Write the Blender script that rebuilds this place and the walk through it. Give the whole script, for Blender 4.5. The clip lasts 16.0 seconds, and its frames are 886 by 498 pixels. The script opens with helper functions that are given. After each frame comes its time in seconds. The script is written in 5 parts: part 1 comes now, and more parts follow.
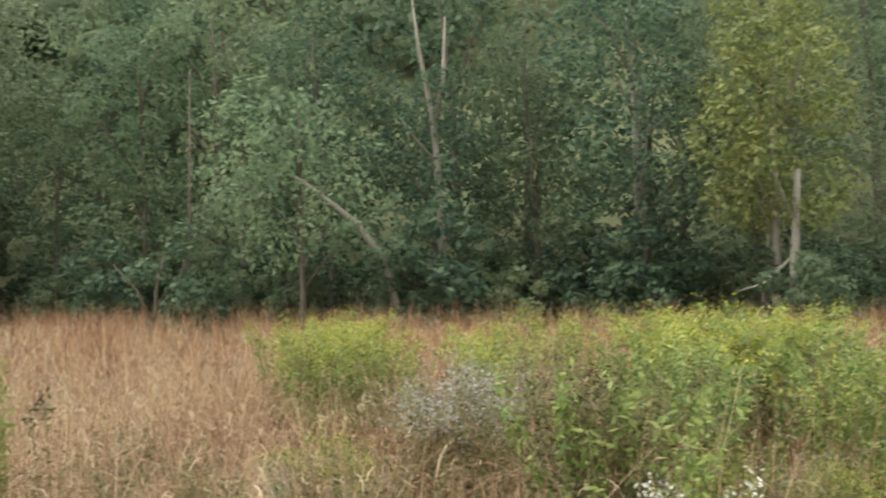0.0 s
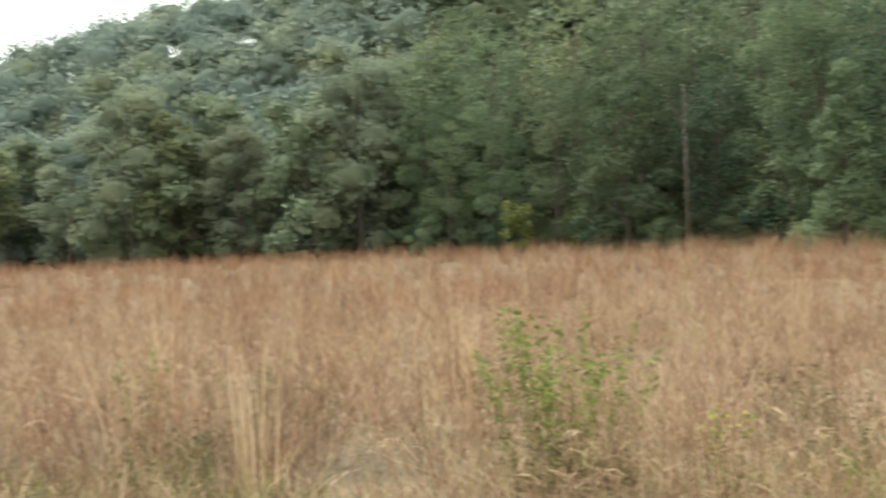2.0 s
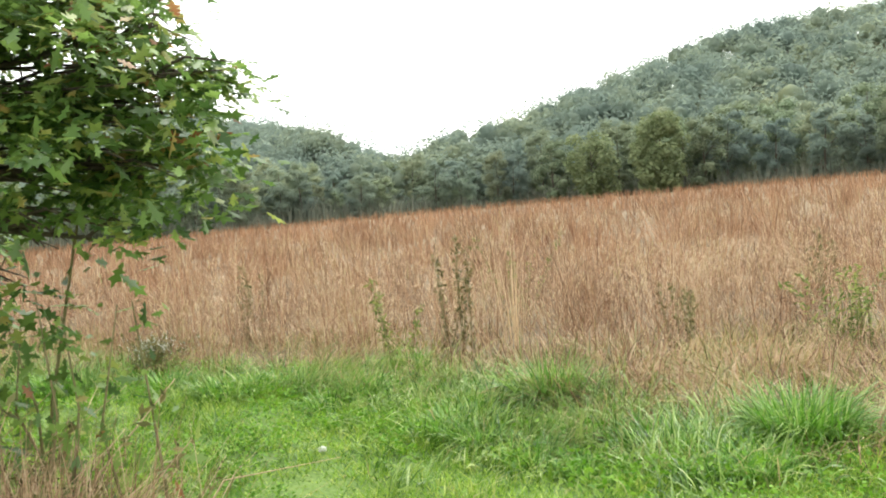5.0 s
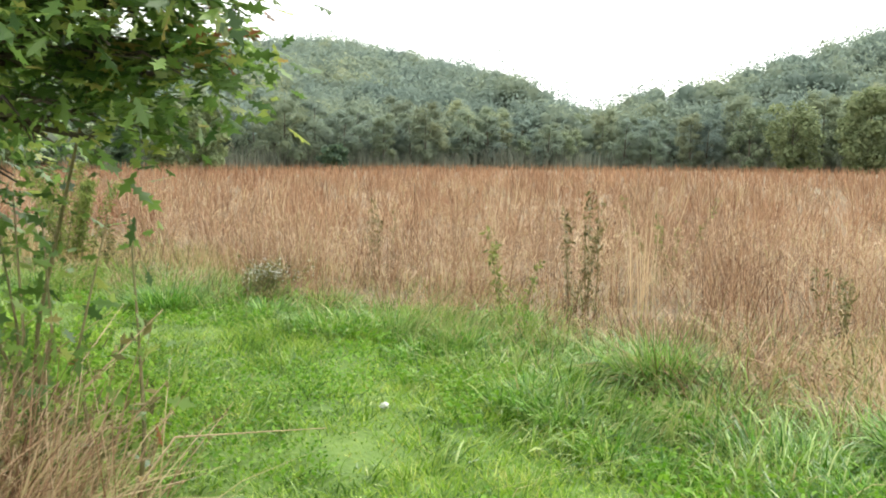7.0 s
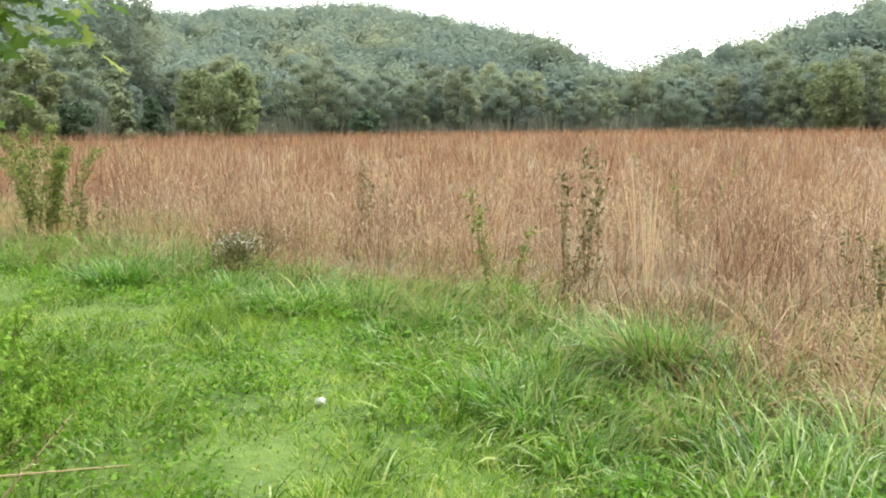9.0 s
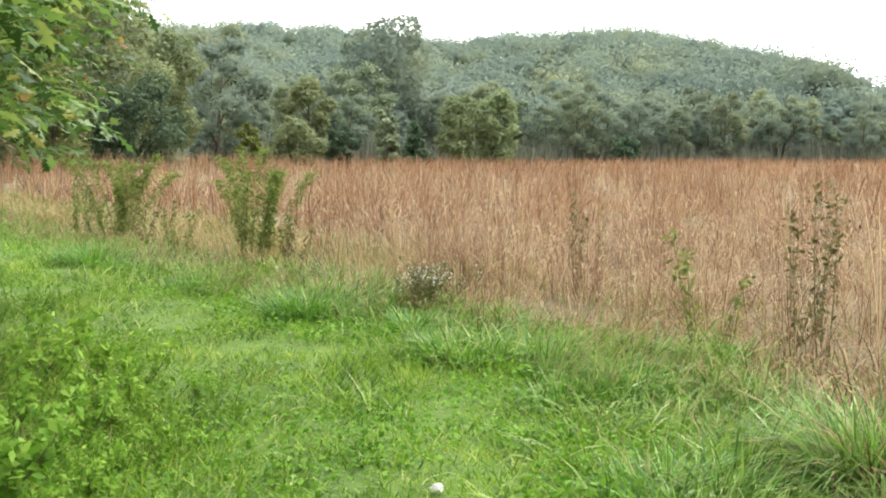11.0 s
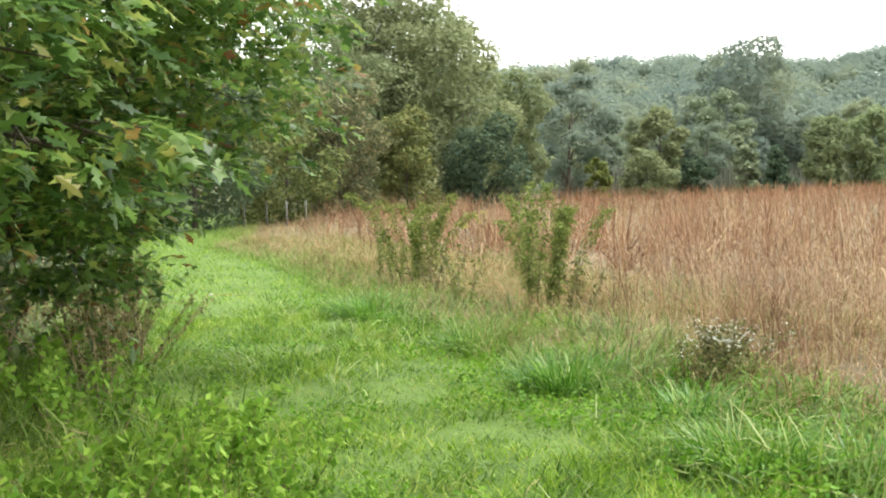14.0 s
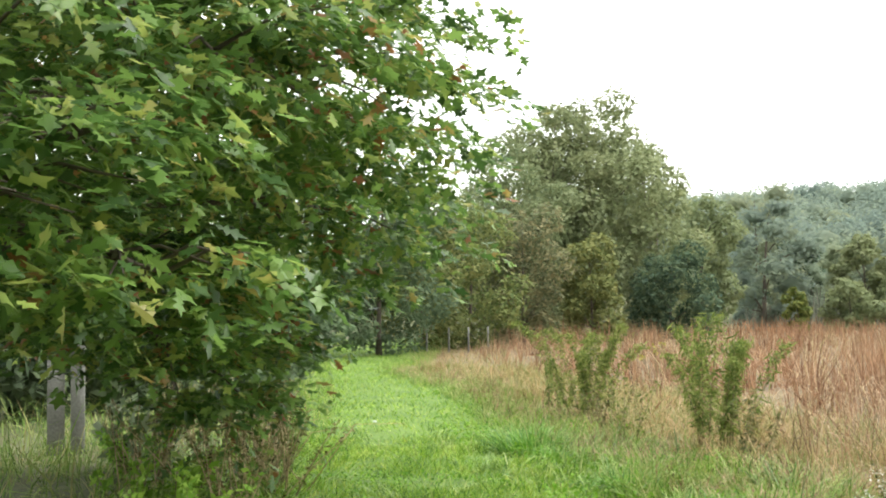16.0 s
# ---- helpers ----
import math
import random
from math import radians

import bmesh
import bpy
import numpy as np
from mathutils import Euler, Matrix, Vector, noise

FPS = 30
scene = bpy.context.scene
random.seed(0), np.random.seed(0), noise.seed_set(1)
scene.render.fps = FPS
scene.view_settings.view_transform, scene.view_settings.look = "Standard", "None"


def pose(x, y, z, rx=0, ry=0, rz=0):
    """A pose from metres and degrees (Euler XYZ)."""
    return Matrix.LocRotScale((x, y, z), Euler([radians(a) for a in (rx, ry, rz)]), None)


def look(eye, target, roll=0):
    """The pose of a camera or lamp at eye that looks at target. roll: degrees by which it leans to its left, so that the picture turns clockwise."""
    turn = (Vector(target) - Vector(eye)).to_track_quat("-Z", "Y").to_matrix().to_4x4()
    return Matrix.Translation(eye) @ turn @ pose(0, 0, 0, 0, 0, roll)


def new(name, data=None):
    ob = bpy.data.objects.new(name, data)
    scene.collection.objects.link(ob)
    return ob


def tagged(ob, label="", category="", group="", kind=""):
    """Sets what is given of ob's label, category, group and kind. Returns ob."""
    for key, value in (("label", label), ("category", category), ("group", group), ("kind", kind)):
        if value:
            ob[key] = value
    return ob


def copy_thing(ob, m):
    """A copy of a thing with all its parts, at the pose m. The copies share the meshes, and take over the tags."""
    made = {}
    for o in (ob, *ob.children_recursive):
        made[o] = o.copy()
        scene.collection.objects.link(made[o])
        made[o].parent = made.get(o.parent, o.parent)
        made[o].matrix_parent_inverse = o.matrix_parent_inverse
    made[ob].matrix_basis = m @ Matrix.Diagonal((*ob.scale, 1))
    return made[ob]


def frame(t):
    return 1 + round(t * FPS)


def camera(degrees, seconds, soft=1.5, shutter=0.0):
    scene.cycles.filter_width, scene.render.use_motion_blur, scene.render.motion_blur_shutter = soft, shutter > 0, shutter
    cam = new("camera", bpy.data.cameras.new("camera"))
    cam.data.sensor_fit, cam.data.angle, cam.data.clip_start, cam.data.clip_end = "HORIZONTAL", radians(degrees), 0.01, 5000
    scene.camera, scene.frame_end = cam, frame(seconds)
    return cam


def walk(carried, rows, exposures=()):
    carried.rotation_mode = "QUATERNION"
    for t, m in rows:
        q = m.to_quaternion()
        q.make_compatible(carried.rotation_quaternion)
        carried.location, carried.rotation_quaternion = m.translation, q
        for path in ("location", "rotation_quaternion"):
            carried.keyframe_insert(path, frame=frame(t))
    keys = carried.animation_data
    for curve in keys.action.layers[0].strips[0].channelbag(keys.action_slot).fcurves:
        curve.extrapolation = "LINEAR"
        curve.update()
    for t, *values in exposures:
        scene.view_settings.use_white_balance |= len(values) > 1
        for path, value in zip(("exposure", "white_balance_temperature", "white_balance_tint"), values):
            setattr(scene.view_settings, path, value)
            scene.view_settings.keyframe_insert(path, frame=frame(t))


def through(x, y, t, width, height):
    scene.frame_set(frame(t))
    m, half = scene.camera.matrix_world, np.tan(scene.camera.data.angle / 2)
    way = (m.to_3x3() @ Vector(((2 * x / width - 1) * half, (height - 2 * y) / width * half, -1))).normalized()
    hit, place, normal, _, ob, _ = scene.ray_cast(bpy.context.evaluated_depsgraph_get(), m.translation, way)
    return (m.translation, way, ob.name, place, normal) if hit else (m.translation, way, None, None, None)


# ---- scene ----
cam = camera(45.88, 16.0, soft=1.9, shutter=0.2)
PATH = [
    (0, (-1.183, -2.221, 1.526), (5.126, -9.970, 1.904), -1.16),
    (0.5, (-1.004, -2.130, 1.521), (6.598, -8.614, 1.927), -1.46),
    (0.7, (-0.921, -1.963, 1.506), (7.223, -7.750, 1.938), -1.11),
    (1, (-0.926, -2.014, 1.507), (8.034, -6.449, 1.682), -0.91),
    (1.5, (-0.815, -2.013, 1.513), (8.909, -4.333, 1.271), -2.09),
    (1.8, (-0.775, -1.976, 1.591), (9.219, -2.310, 1.468), -2.84),
    (2.1, (-0.824, -1.966, 1.604), (9.017, -0.191, 1.586), -2.41),
    (2.5, (-1.096, -2.088, 1.533), (7.521, 2.985, 1.634), -4.20),
    (2.8, (-1.440, -1.978, 1.674), (5.551, 5.163, 1.302), -3.22),
    (3, (-1.505, -1.969, 1.578), (4.550, 5.978, 1.150), -4.59),
    (3.5, (-1.383, -1.679, 1.605), (2.921, 7.344, 1.345), -7.59),
    (4, (-1.243, -1.474, 1.612), (1.315, 8.193, 1.507), -5.05),
    (4.5, (-1.112, -1.385, 1.591), (0.664, 8.450, 1.233), -4.31),
    (5, (-0.942, -1.228, 1.588), (0.875, 8.595, 1.150), -4.63),
    (5.2, (-0.889, -1.105, 1.574), (0.272, 8.822, 1.231), -4.18),
    (7.3, (-0.201, -0.375, 1.479), (-0.126, 9.585, 0.585), 1.07),
    (7.5, (-0.126, -0.276, 1.454), (0.158, 9.681, 0.565), 1.19),
    (8, (0.008, 0.002, 1.424), (0.316, 9.944, 0.390), 1.81),
    (8.2, (0.017, 0.104, 1.404), (0.281, 10.037, 0.283), 1.56),
    (10.3, (0.442, 1.187, 1.461), (-1.904, 10.839, 0.305), 0.22),
    (10.5, (0.460, 1.287, 1.443), (-2.206, 10.869, 0.407), 0.62),
    (11, (0.541, 1.553, 1.438), (-2.174, 11.129, 0.473), 0.79),
    (11.5, (0.606, 1.916, 1.428), (-3.577, 10.976, 0.780), -0.38),
    (12, (0.548, 2.265, 1.442), (-3.821, 11.234, 0.760), -0.51),
    (12.5, (0.581, 2.589, 1.421), (-3.926, 11.484, 0.663), -0.07),
    (13, (0.543, 2.867, 1.413), (-4.269, 11.592, 0.562), -0.46),
    (13.5, (0.542, 3.118, 1.408), (-4.480, 11.722, 0.543), -1.67),
    (14, (0.506, 3.385, 1.411), (-5.290, 11.511, 0.801), -1.90),
    (14.5, (0.487, 3.608, 1.424), (-5.549, 11.581, 1.416), -2.12),
    (15, (0.548, 3.790, 1.420), (-6.022, 11.309, 1.961), -1.24),
    (15.5, (0.562, 3.827, 1.413), (-6.418, 10.960, 2.039), -1.09),
    (16, (0.527, 3.835, 1.419), (-6.613, 10.807, 2.065), -1.02),
]
walk(cam, [(t, look(eye, target, roll)) for t, eye, target, roll in PATH], exposures=[(0.0, 1.05), (2.0, 1.05), (3.5, 1.22), (16.0, 1.25)])

# ---- light: an overcast sky and a very soft sun ----
SUN_EL, SUN_AZ = radians(56), radians(48)
world = bpy.data.worlds.new("overcast")
scene.world = world
world.use_nodes = True
wn, wl = world.node_tree.nodes, world.node_tree.links
sky = wn.new("ShaderNodeTexSky")
sky.sky_type, sky.sun_disc = "NISHITA", False
sky.sun_elevation, sky.sun_rotation = SUN_EL, SUN_AZ
sky.air_density, sky.dust_density, sky.ozone_density = 1.0, 4.0, 1.0
grey = wn.new("ShaderNodeHueSaturation")
grey.inputs["Saturation"].default_value = 0.10
wl.new(sky.outputs[0], grey.inputs["Color"])
cloud = wn.new("ShaderNodeMixRGB")
cloud.inputs[0].default_value = 0.72
cloud.inputs[2].default_value = (10.6, 11.0, 10.6, 1)
wl.new(grey.outputs[0], cloud.inputs[1])
wl.new(cloud.outputs[0], wn["Background"].inputs["Color"])
wn["Background"].inputs["Strength"].default_value = 0.12
sun = new("sun", bpy.data.lights.new("sun", "SUN"))
sun.data.energy, sun.data.angle, sun.data.color = 1.4, radians(30), (1.0, 0.96, 0.9)
sun.matrix_world = look((0, 0, 30), (-30 * math.sin(SUN_AZ) * math.cos(SUN_EL), -30 * math.cos(SUN_AZ) * math.cos(SUN_EL), 30 - 30 * math.sin(SUN_EL)))

# ---- materials ----
def ramp_node(nt, stops):
    r = nt.nodes.new("ShaderNodeValToRGB")
    el = r.color_ramp.elements
    while len(el) < len(stops):
        el.new(0.5)
    for e, (p, c) in zip(el, stops):
        e.position, e.color = p, (*c, 1)
    return r


def leaf_material(name, stops, per="island", through=0.35, rough=0.5, shift=0.25, grain=0.6, patch=0.0, piece=1.0, gloss=0.3):
    """Foliage or grass: colour varies from piece to piece, thing to thing and slowly over the ground; some light passes through."""
    m = bpy.data.materials.new(name)
    m.use_nodes = True
    nt = m.node_tree
    n, l = nt.nodes, nt.links
    n.clear()
    out = n.new("ShaderNodeOutputMaterial")
    geo, info, tc = n.new("ShaderNodeNewGeometry"), n.new("ShaderNodeObjectInfo"), n.new("ShaderNodeTexCoord")
    ramp = ramp_node(nt, stops)
    ns = n.new("ShaderNodeTexNoise")
    ns.inputs["Scale"].default_value, ns.inputs["Detail"].default_value = grain, 3
    l.new(geo.outputs["Position"], ns.inputs["Vector"])
    a = n.new("ShaderNodeMath")
    a.operation = "MULTIPLY_ADD"
    l.new(ns.outputs["Fac"], a.inputs[0])
    a.inputs[1].default_value = patch if patch else 0.5
    a.inputs[2].default_value = -0.5 * a.inputs[1].default_value
    b = n.new("ShaderNodeMath")
    b.operation = "ADD"
    each = n.new("ShaderNodeMath")
    each.operation = "MULTIPLY_ADD"
    l.new(geo.outputs["Random Per Island"], each.inputs[0])
    each.inputs[1].default_value, each.inputs[2].default_value = piece, 0.5 - 0.5 * piece
    l.new(each.outputs[0], b.inputs[0])
    l.new(a.outputs[0], b.inputs[1])
    l.new(b.outputs[0], ramp.inputs["Fac"])
    hs = n.new("ShaderNodeHueSaturation")
    v = n.new("ShaderNodeMapRange")
    l.new(info.outputs["Random"], v.inputs[0])
    v.inputs[3].default_value, v.inputs[4].default_value = 1 - shift, 1 + shift
    l.new(v.outputs[0], hs.inputs["Value"])
    h = n.new("ShaderNodeMath")
    h.operation = "MULTIPLY_ADD"
    r2 = n.new("ShaderNodeMath")
    r2.operation = "FRACT"
    r3 = n.new("ShaderNodeMath")
    r3.operation = "MULTIPLY"
    l.new(info.outputs["Random"], r3.inputs[0])
    r3.inputs[1].default_value = 7.31
    l.new(r3.outputs[0], r2.inputs[0])
    l.new(r2.outputs[0], h.inputs[0])
    h.inputs[1].default_value, h.inputs[2].default_value = 0.16 * shift, 0.5 - 0.08 * shift
    l.new(h.outputs[0], hs.inputs["Hue"])
    l.new(ramp.outputs[0], hs.inputs["Color"])
    p = n.new("ShaderNodeBsdfPrincipled")
    p.inputs["Roughness"].default_value = rough
    p.inputs["Specular IOR Level"].default_value = gloss
    l.new(hs.outputs[0], p.inputs["Base Color"])
    t = n.new("ShaderNodeBsdfTranslucent")
    l.new(hs.outputs[0], t.inputs["Color"])
    mix = n.new("ShaderNodeMixShader")
    mix.inputs[0].default_value = through
    l.new(p.outputs[0], mix.inputs[1])
    l.new(t.outputs[0], mix.inputs[2])
    l.new(mix.outputs[0], out.inputs["Surface"])
    return m


def rough_material(name, stops, scale=6.0, bump=0.4, rough=0.9, fine=60.0):
    """A matt surface with stains at a large and a fine scale, and relief."""
    m = bpy.data.materials.new(name)
    m.use_nodes = True
    nt = m.node_tree
    n, l = nt.nodes, nt.links
    p = n["Principled BSDF"]
    p.inputs["Roughness"].default_value = rough
    tc, a, b = n.new("ShaderNodeTexCoord"), n.new("ShaderNodeTexNoise"), n.new("ShaderNodeTexNoise")
    for k, s in ((a, scale), (b, fine)):
        k.inputs["Scale"].default_value, k.inputs["Detail"].default_value = s, 5
        l.new(tc.outputs["Object"], k.inputs["Vector"])
    mix = n.new("ShaderNodeMath")
    mix.operation = "MULTIPLY_ADD"
    l.new(b.outputs["Fac"], mix.inputs[0])
    mix.inputs[1].default_value = 0.5
    half = n.new("ShaderNodeMath")
    half.operation = "MULTIPLY"
    half.inputs[1].default_value = 0.5
    l.new(a.outputs["Fac"], half.inputs[0])
    l.new(half.outputs[0], mix.inputs[2])
    r = ramp_node(nt, stops)
    l.new(mix.outputs[0], r.inputs["Fac"])
    l.new(r.outputs[0], p.inputs["Base Color"])
    bp = n.new("ShaderNodeBump")
    bp.inputs["Strength"].default_value, bp.inputs["Distance"].default_value = bump, 0.03
    l.new(mix.outputs[0], bp.inputs["Height"])
    l.new(bp.outputs[0], p.inputs["Normal"])
    return m


M_TAN = leaf_material("dry_grass", [(0.0, (0.09, 0.05, 0.028)), (0.3, (0.23, 0.135, 0.076)), (0.65, (0.40, 0.26, 0.155)), (0.88, (0.60, 0.45, 0.30)), (1.0, (0.40, 0.34, 0.17))], through=0.3, rough=0.7, shift=0.02, grain=1.1, patch=2.0)
M_RUST = leaf_material("rusty_grass", [(0.0, (0.145, 0.073, 0.041)), (0.5, (0.28, 0.150, 0.082)), (1.0, (0.43, 0.26, 0.15))], through=0.3, rough=0.75, shift=0.02, grain=0.25, patch=1.7)
M_PLUME = leaf_material("pale_plume", [(0.0, (0.52, 0.36, 0.21)), (1.0, (0.70, 0.54, 0.34))], through=0.35, shift=0.02)
M_LAWN = leaf_material("mown_grass", [(0.0, (0.04, 0.105, 0.008)), (0.35, (0.135, 0.275, 0.02)), (0.75, (0.275, 0.44, 0.038)), (1.0, (0.46, 0.52, 0.12))], through=0.42, rough=0.5, shift=0.02, grain=2.2, patch=1.5, gloss=0.4)
M_VERGE = leaf_material("verge_grass", [(0.0, (0.05, 0.11, 0.018)), (0.4, (0.18, 0.29, 0.055)), (0.75, (0.29, 0.36, 0.11)), (1.0, (0.42, 0.36, 0.17))], through=0.4, rough=0.6, shift=0.02, grain=0.8, patch=0.9)
M_MIXED = leaf_material("mixed_weeds", [(0.0, (0.10, 0.14, 0.03)), (0.35, (0.22, 0.24, 0.07)), (0.65, (0.36, 0.28, 0.12)), (1.0, (0.48, 0.32, 0.17))], through=0.35, shift=0.02, grain=0.5, patch=0.9)
M_BOWED = leaf_material("bowed_grass", [(0.0, (0.045, 0.115, 0.012)), (0.4, (0.135, 0.26, 0.03)), (0.8, (0.28, 0.41, 0.075)), (1.0, (0.47, 0.54, 0.20))], through=0.4, rough=0.36, shift=0.03, grain=1.6, patch=0.8, gloss=0.55)
M_CLOVER = leaf_material("clover", [(0.0, (0.07, 0.185, 0.012)), (0.5, (0.145, 0.30, 0.022)), (1.0, (0.22, 0.39, 0.04))], through=0.4, rough=0.6, shift=0.02, grain=1.5, patch=0.8)
M_OAK = leaf_material("oak_leaf", [(0.0, (0.052, 0.110, 0.028)), (0.4, (0.128, 0.228, 0.052)), (0.75, (0.222, 0.345, 0.08)), (0.92, (0.36, 0.41, 0.105)), (0.97, (0.36, 0.25, 0.08)), (1.0, (0.28, 0.12, 0.05))], through=0.48, rough=0.36, shift=0.05, grain=0.9, gloss=0.5)
M_LEAF = leaf_material("woodland_leaf", [(0.0, (0.072, 0.102, 0.064)), (0.5, (0.142, 0.188, 0.102)), (0.9, (0.218, 0.262, 0.138)), (1.0, (0.25, 0.21, 0.115))], through=0.48, rough=0.8, shift=0.32, grain=0.4, patch=1.1, piece=0.5)
M_LEAF_GREY = leaf_material("silvery_leaf", [(0.0, (0.11, 0.15, 0.085)), (0.6, (0.19, 0.24, 0.14)), (1.0, (0.28, 0.325, 0.20))], through=0.3, rough=0.7, shift=0.15)
M_LEAF_COPSE = leaf_material("copse_leaf", [(0.0, (0.13, 0.17, 0.085)), (0.5, (0.22, 0.265, 0.13)), (1.0, (0.33, 0.36, 0.19))], through=0.45, rough=0.7, shift=0.15, grain=0.4, patch=0.9, piece=0.6)
# Green leaf with distance haze painted in: lighter, greyer, bluer.
M_LEAF_HAZE = leaf_material("haze_tinted_leaf", [(0.0, (0.165, 0.208, 0.155)), (0.5, (0.228, 0.270, 0.180)), (1.0, (0.32, 0.34, 0.195))], through=0.52, rough=0.9, shift=0.2, grain=0.15, patch=1.4, piece=0.4)
M_LEAF_YELLOW = leaf_material("yellowing_leaf", [(0.0, (0.21, 0.24, 0.10)), (0.6, (0.33, 0.36, 0.15)), (1.0, (0.45, 0.44, 0.20))], through=0.42, rough=0.75, shift=0.06)
M_LEAF_OLIVE = leaf_material("olive_leaf", [(0.0, (0.10, 0.135, 0.045)), (0.6, (0.185, 0.215, 0.075)), (1.0, (0.27, 0.275, 0.10))], through=0.42, rough=0.8, shift=0.12)
M_LEAF_DARK = leaf_material("dark_leaf", [(0.0, (0.038, 0.068, 0.046)), (0.6, (0.082, 0.132, 0.076)), (1.0, (0.14, 0.19, 0.10))], through=0.42, rough=0.8, shift=0.2)
# Aerial haze over the far hills is put into this colour: paler, bluer.
M_FAR_HAZED = leaf_material("hazed_far_leaf", [(0.0, (0.150, 0.202, 0.182)), (0.45, (0.200, 0.253, 0.210)), (0.75, (0.248, 0.296, 0.205)), (1.0, (0.315, 0.343, 0.20))], through=0.56, rough=1.0, shift=0.14, grain=0.07, patch=1.8, piece=0.25)
M_WEED = leaf_material("weed_leaf", [(0.0, (0.07, 0.105, 0.022)), (0.5, (0.155, 0.195, 0.045)), (1.0, (0.29, 0.31, 0.09))], through=0.38, rough=0.65, shift=0.14)
M_WEED_BRIGHT = leaf_material("bright_weed_leaf", [(0.0, (0.11, 0.23, 0.022)), (0.5, (0.21, 0.38, 0.045)), (1.0, (0.34, 0.50, 0.08))], through=0.48, rough=0.6, shift=0.08)
M_FERN = leaf_material("feathery_leaf", [(0.0, (0.085, 0.125, 0.028)), (0.5, (0.185, 0.24, 0.055)), (1.0, (0.33, 0.37, 0.11))], through=0.45, rough=0.75, shift=0.08)
M_WEED_DULL = leaf_material("dull_weed_leaf", [(0.0, (0.06, 0.06, 0.02)), (0.5, (0.15, 0.15, 0.05)), (1.0, (0.26, 0.21, 0.09))], through=0.3, shift=0.15)
M_GOLD = leaf_material("goldenrod_flower", [(0.0, (0.22, 0.24, 0.04)), (0.6, (0.36, 0.35, 0.06)), (1.0, (0.50, 0.44, 0.08))], through=0.3, rough=0.7, shift=0.1)
M_GREEN_WEED = leaf_material("green_weed_leaf", [(0.0, (0.07, 0.115, 0.028)), (0.5, (0.175, 0.245, 0.06)), (1.0, (0.34, 0.38, 0.13))], through=0.42, rough=0.55, shift=0.16, gloss=0.4)
M_LEAF_RUSSET = leaf_material("russet_leaf", [(0.0, (0.085, 0.10, 0.05)), (0.5, (0.16, 0.17, 0.085)), (1.0, (0.28, 0.24, 0.13))], through=0.4, rough=0.75, shift=0.1)
M_BRUSH = leaf_material("grey_brush", [(0.0, (0.12, 0.135, 0.105)), (0.6, (0.185, 0.20, 0.155)), (1.0, (0.26, 0.26, 0.20))], through=0.3, rough=0.9, shift=0.02, grain=0.06, patch=1.2)
M_WHITE = leaf_material("white_flower", [(0.0, (0.45, 0.46, 0.38)), (1.0, (0.78, 0.78, 0.70))], through=0.3, shift=0.05)
M_ASTER = leaf_material("greyish_flower", [(0.0, (0.20, 0.19, 0.17)), (1.0, (0.42, 0.41, 0.39))], through=0.25, shift=0.05)
M_DEAD = leaf_material("seed_head", [(0.0, (0.03, 0.02, 0.012)), (1.0, (0.13, 0.08, 0.05))], through=0.1, shift=0.1)
M_BARK = rough_material("bark", [(0.3, (0.045, 0.036, 0.028)), (0.7, (0.16, 0.13, 0.10))], scale=3, bump=0.8, fine=25)
M_BARK_PALE = rough_material("pale_bark", [(0.3, (0.12, 0.105, 0.08)), (0.7, (0.30, 0.27, 0.22))], scale=2, bump=0.5, fine=18)
M_STEM = rough_material("weed_stem", [(0.3, (0.10, 0.12, 0.04)), (0.7, (0.26, 0.20, 0.10))], scale=12, bump=0.2)
M_STRAW = rough_material("straw_stem", [(0.3, (0.30, 0.21, 0.12)), (0.7, (0.55, 0.42, 0.26))], scale=12, bump=0.2)
M_POST = rough_material("weathered_wood", [(0.3, (0.11, 0.11, 0.10)), (0.7, (0.27, 0.27, 0.25))], scale=4, bump=0.5, fine=40)
M_PAPER = rough_material("white_litter", [(0.3, (0.45, 0.45, 0.42)), (0.7, (0.66, 0.66, 0.62))], scale=20, bump=0.3)
M_LITTER = rough_material("straw_litter", [(0.3, (0.06, 0.05, 0.025)), (0.5, (0.14, 0.105, 0.055)), (0.7, (0.26, 0.19, 0.10))], scale=0.7, bump=1.0, fine=14)
M_SWARD = rough_material("sward", [(0.3, (0.045, 0.09, 0.012)), (0.5, (0.09, 0.16, 0.02)), (0.7, (0.15, 0.22, 0.04))], scale=0.8, bump=1.0, fine=22)
M_EARTH = rough_material("earth", [(0.3, (0.030, 0.045, 0.012)), (0.5, (0.075, 0.085, 0.028)), (0.7, (0.16, 0.12, 0.06))], scale=0.4, bump=0.8, fine=9)

# ---- mesh helpers ----
rng = np.random.default_rng(7)


def mesh_from(name, verts, faces, mats, index=None, smooth=False):
    """A mesh from an array of vertices and one of triangles or quads."""
    me = bpy.data.meshes.new(name)
    verts, faces = np.asarray(verts, np.float32), np.asarray(faces, np.int32)
    k = faces.shape[1]
    me.vertices.add(len(verts))
    me.vertices.foreach_set("co", verts.ravel())
    me.loops.add(faces.size)
    me.loops.foreach_set("vertex_index", faces.ravel())
    me.polygons.add(len(faces))
    me.polygons.foreach_set("loop_start", np.arange(0, faces.size, k, dtype=np.int32))
    me.polygons.foreach_set("loop_total", np.full(len(faces), k, np.int32))
    for m in mats:
        me.materials.append(m)
    if index is not None:
        me.polygons.foreach_set("material_index", np.asarray(index, np.int32))
    me.polygons.foreach_set("use_smooth", np.full(len(faces), smooth))
    me.update(calc_edges=True)
    me.validate()
    return me


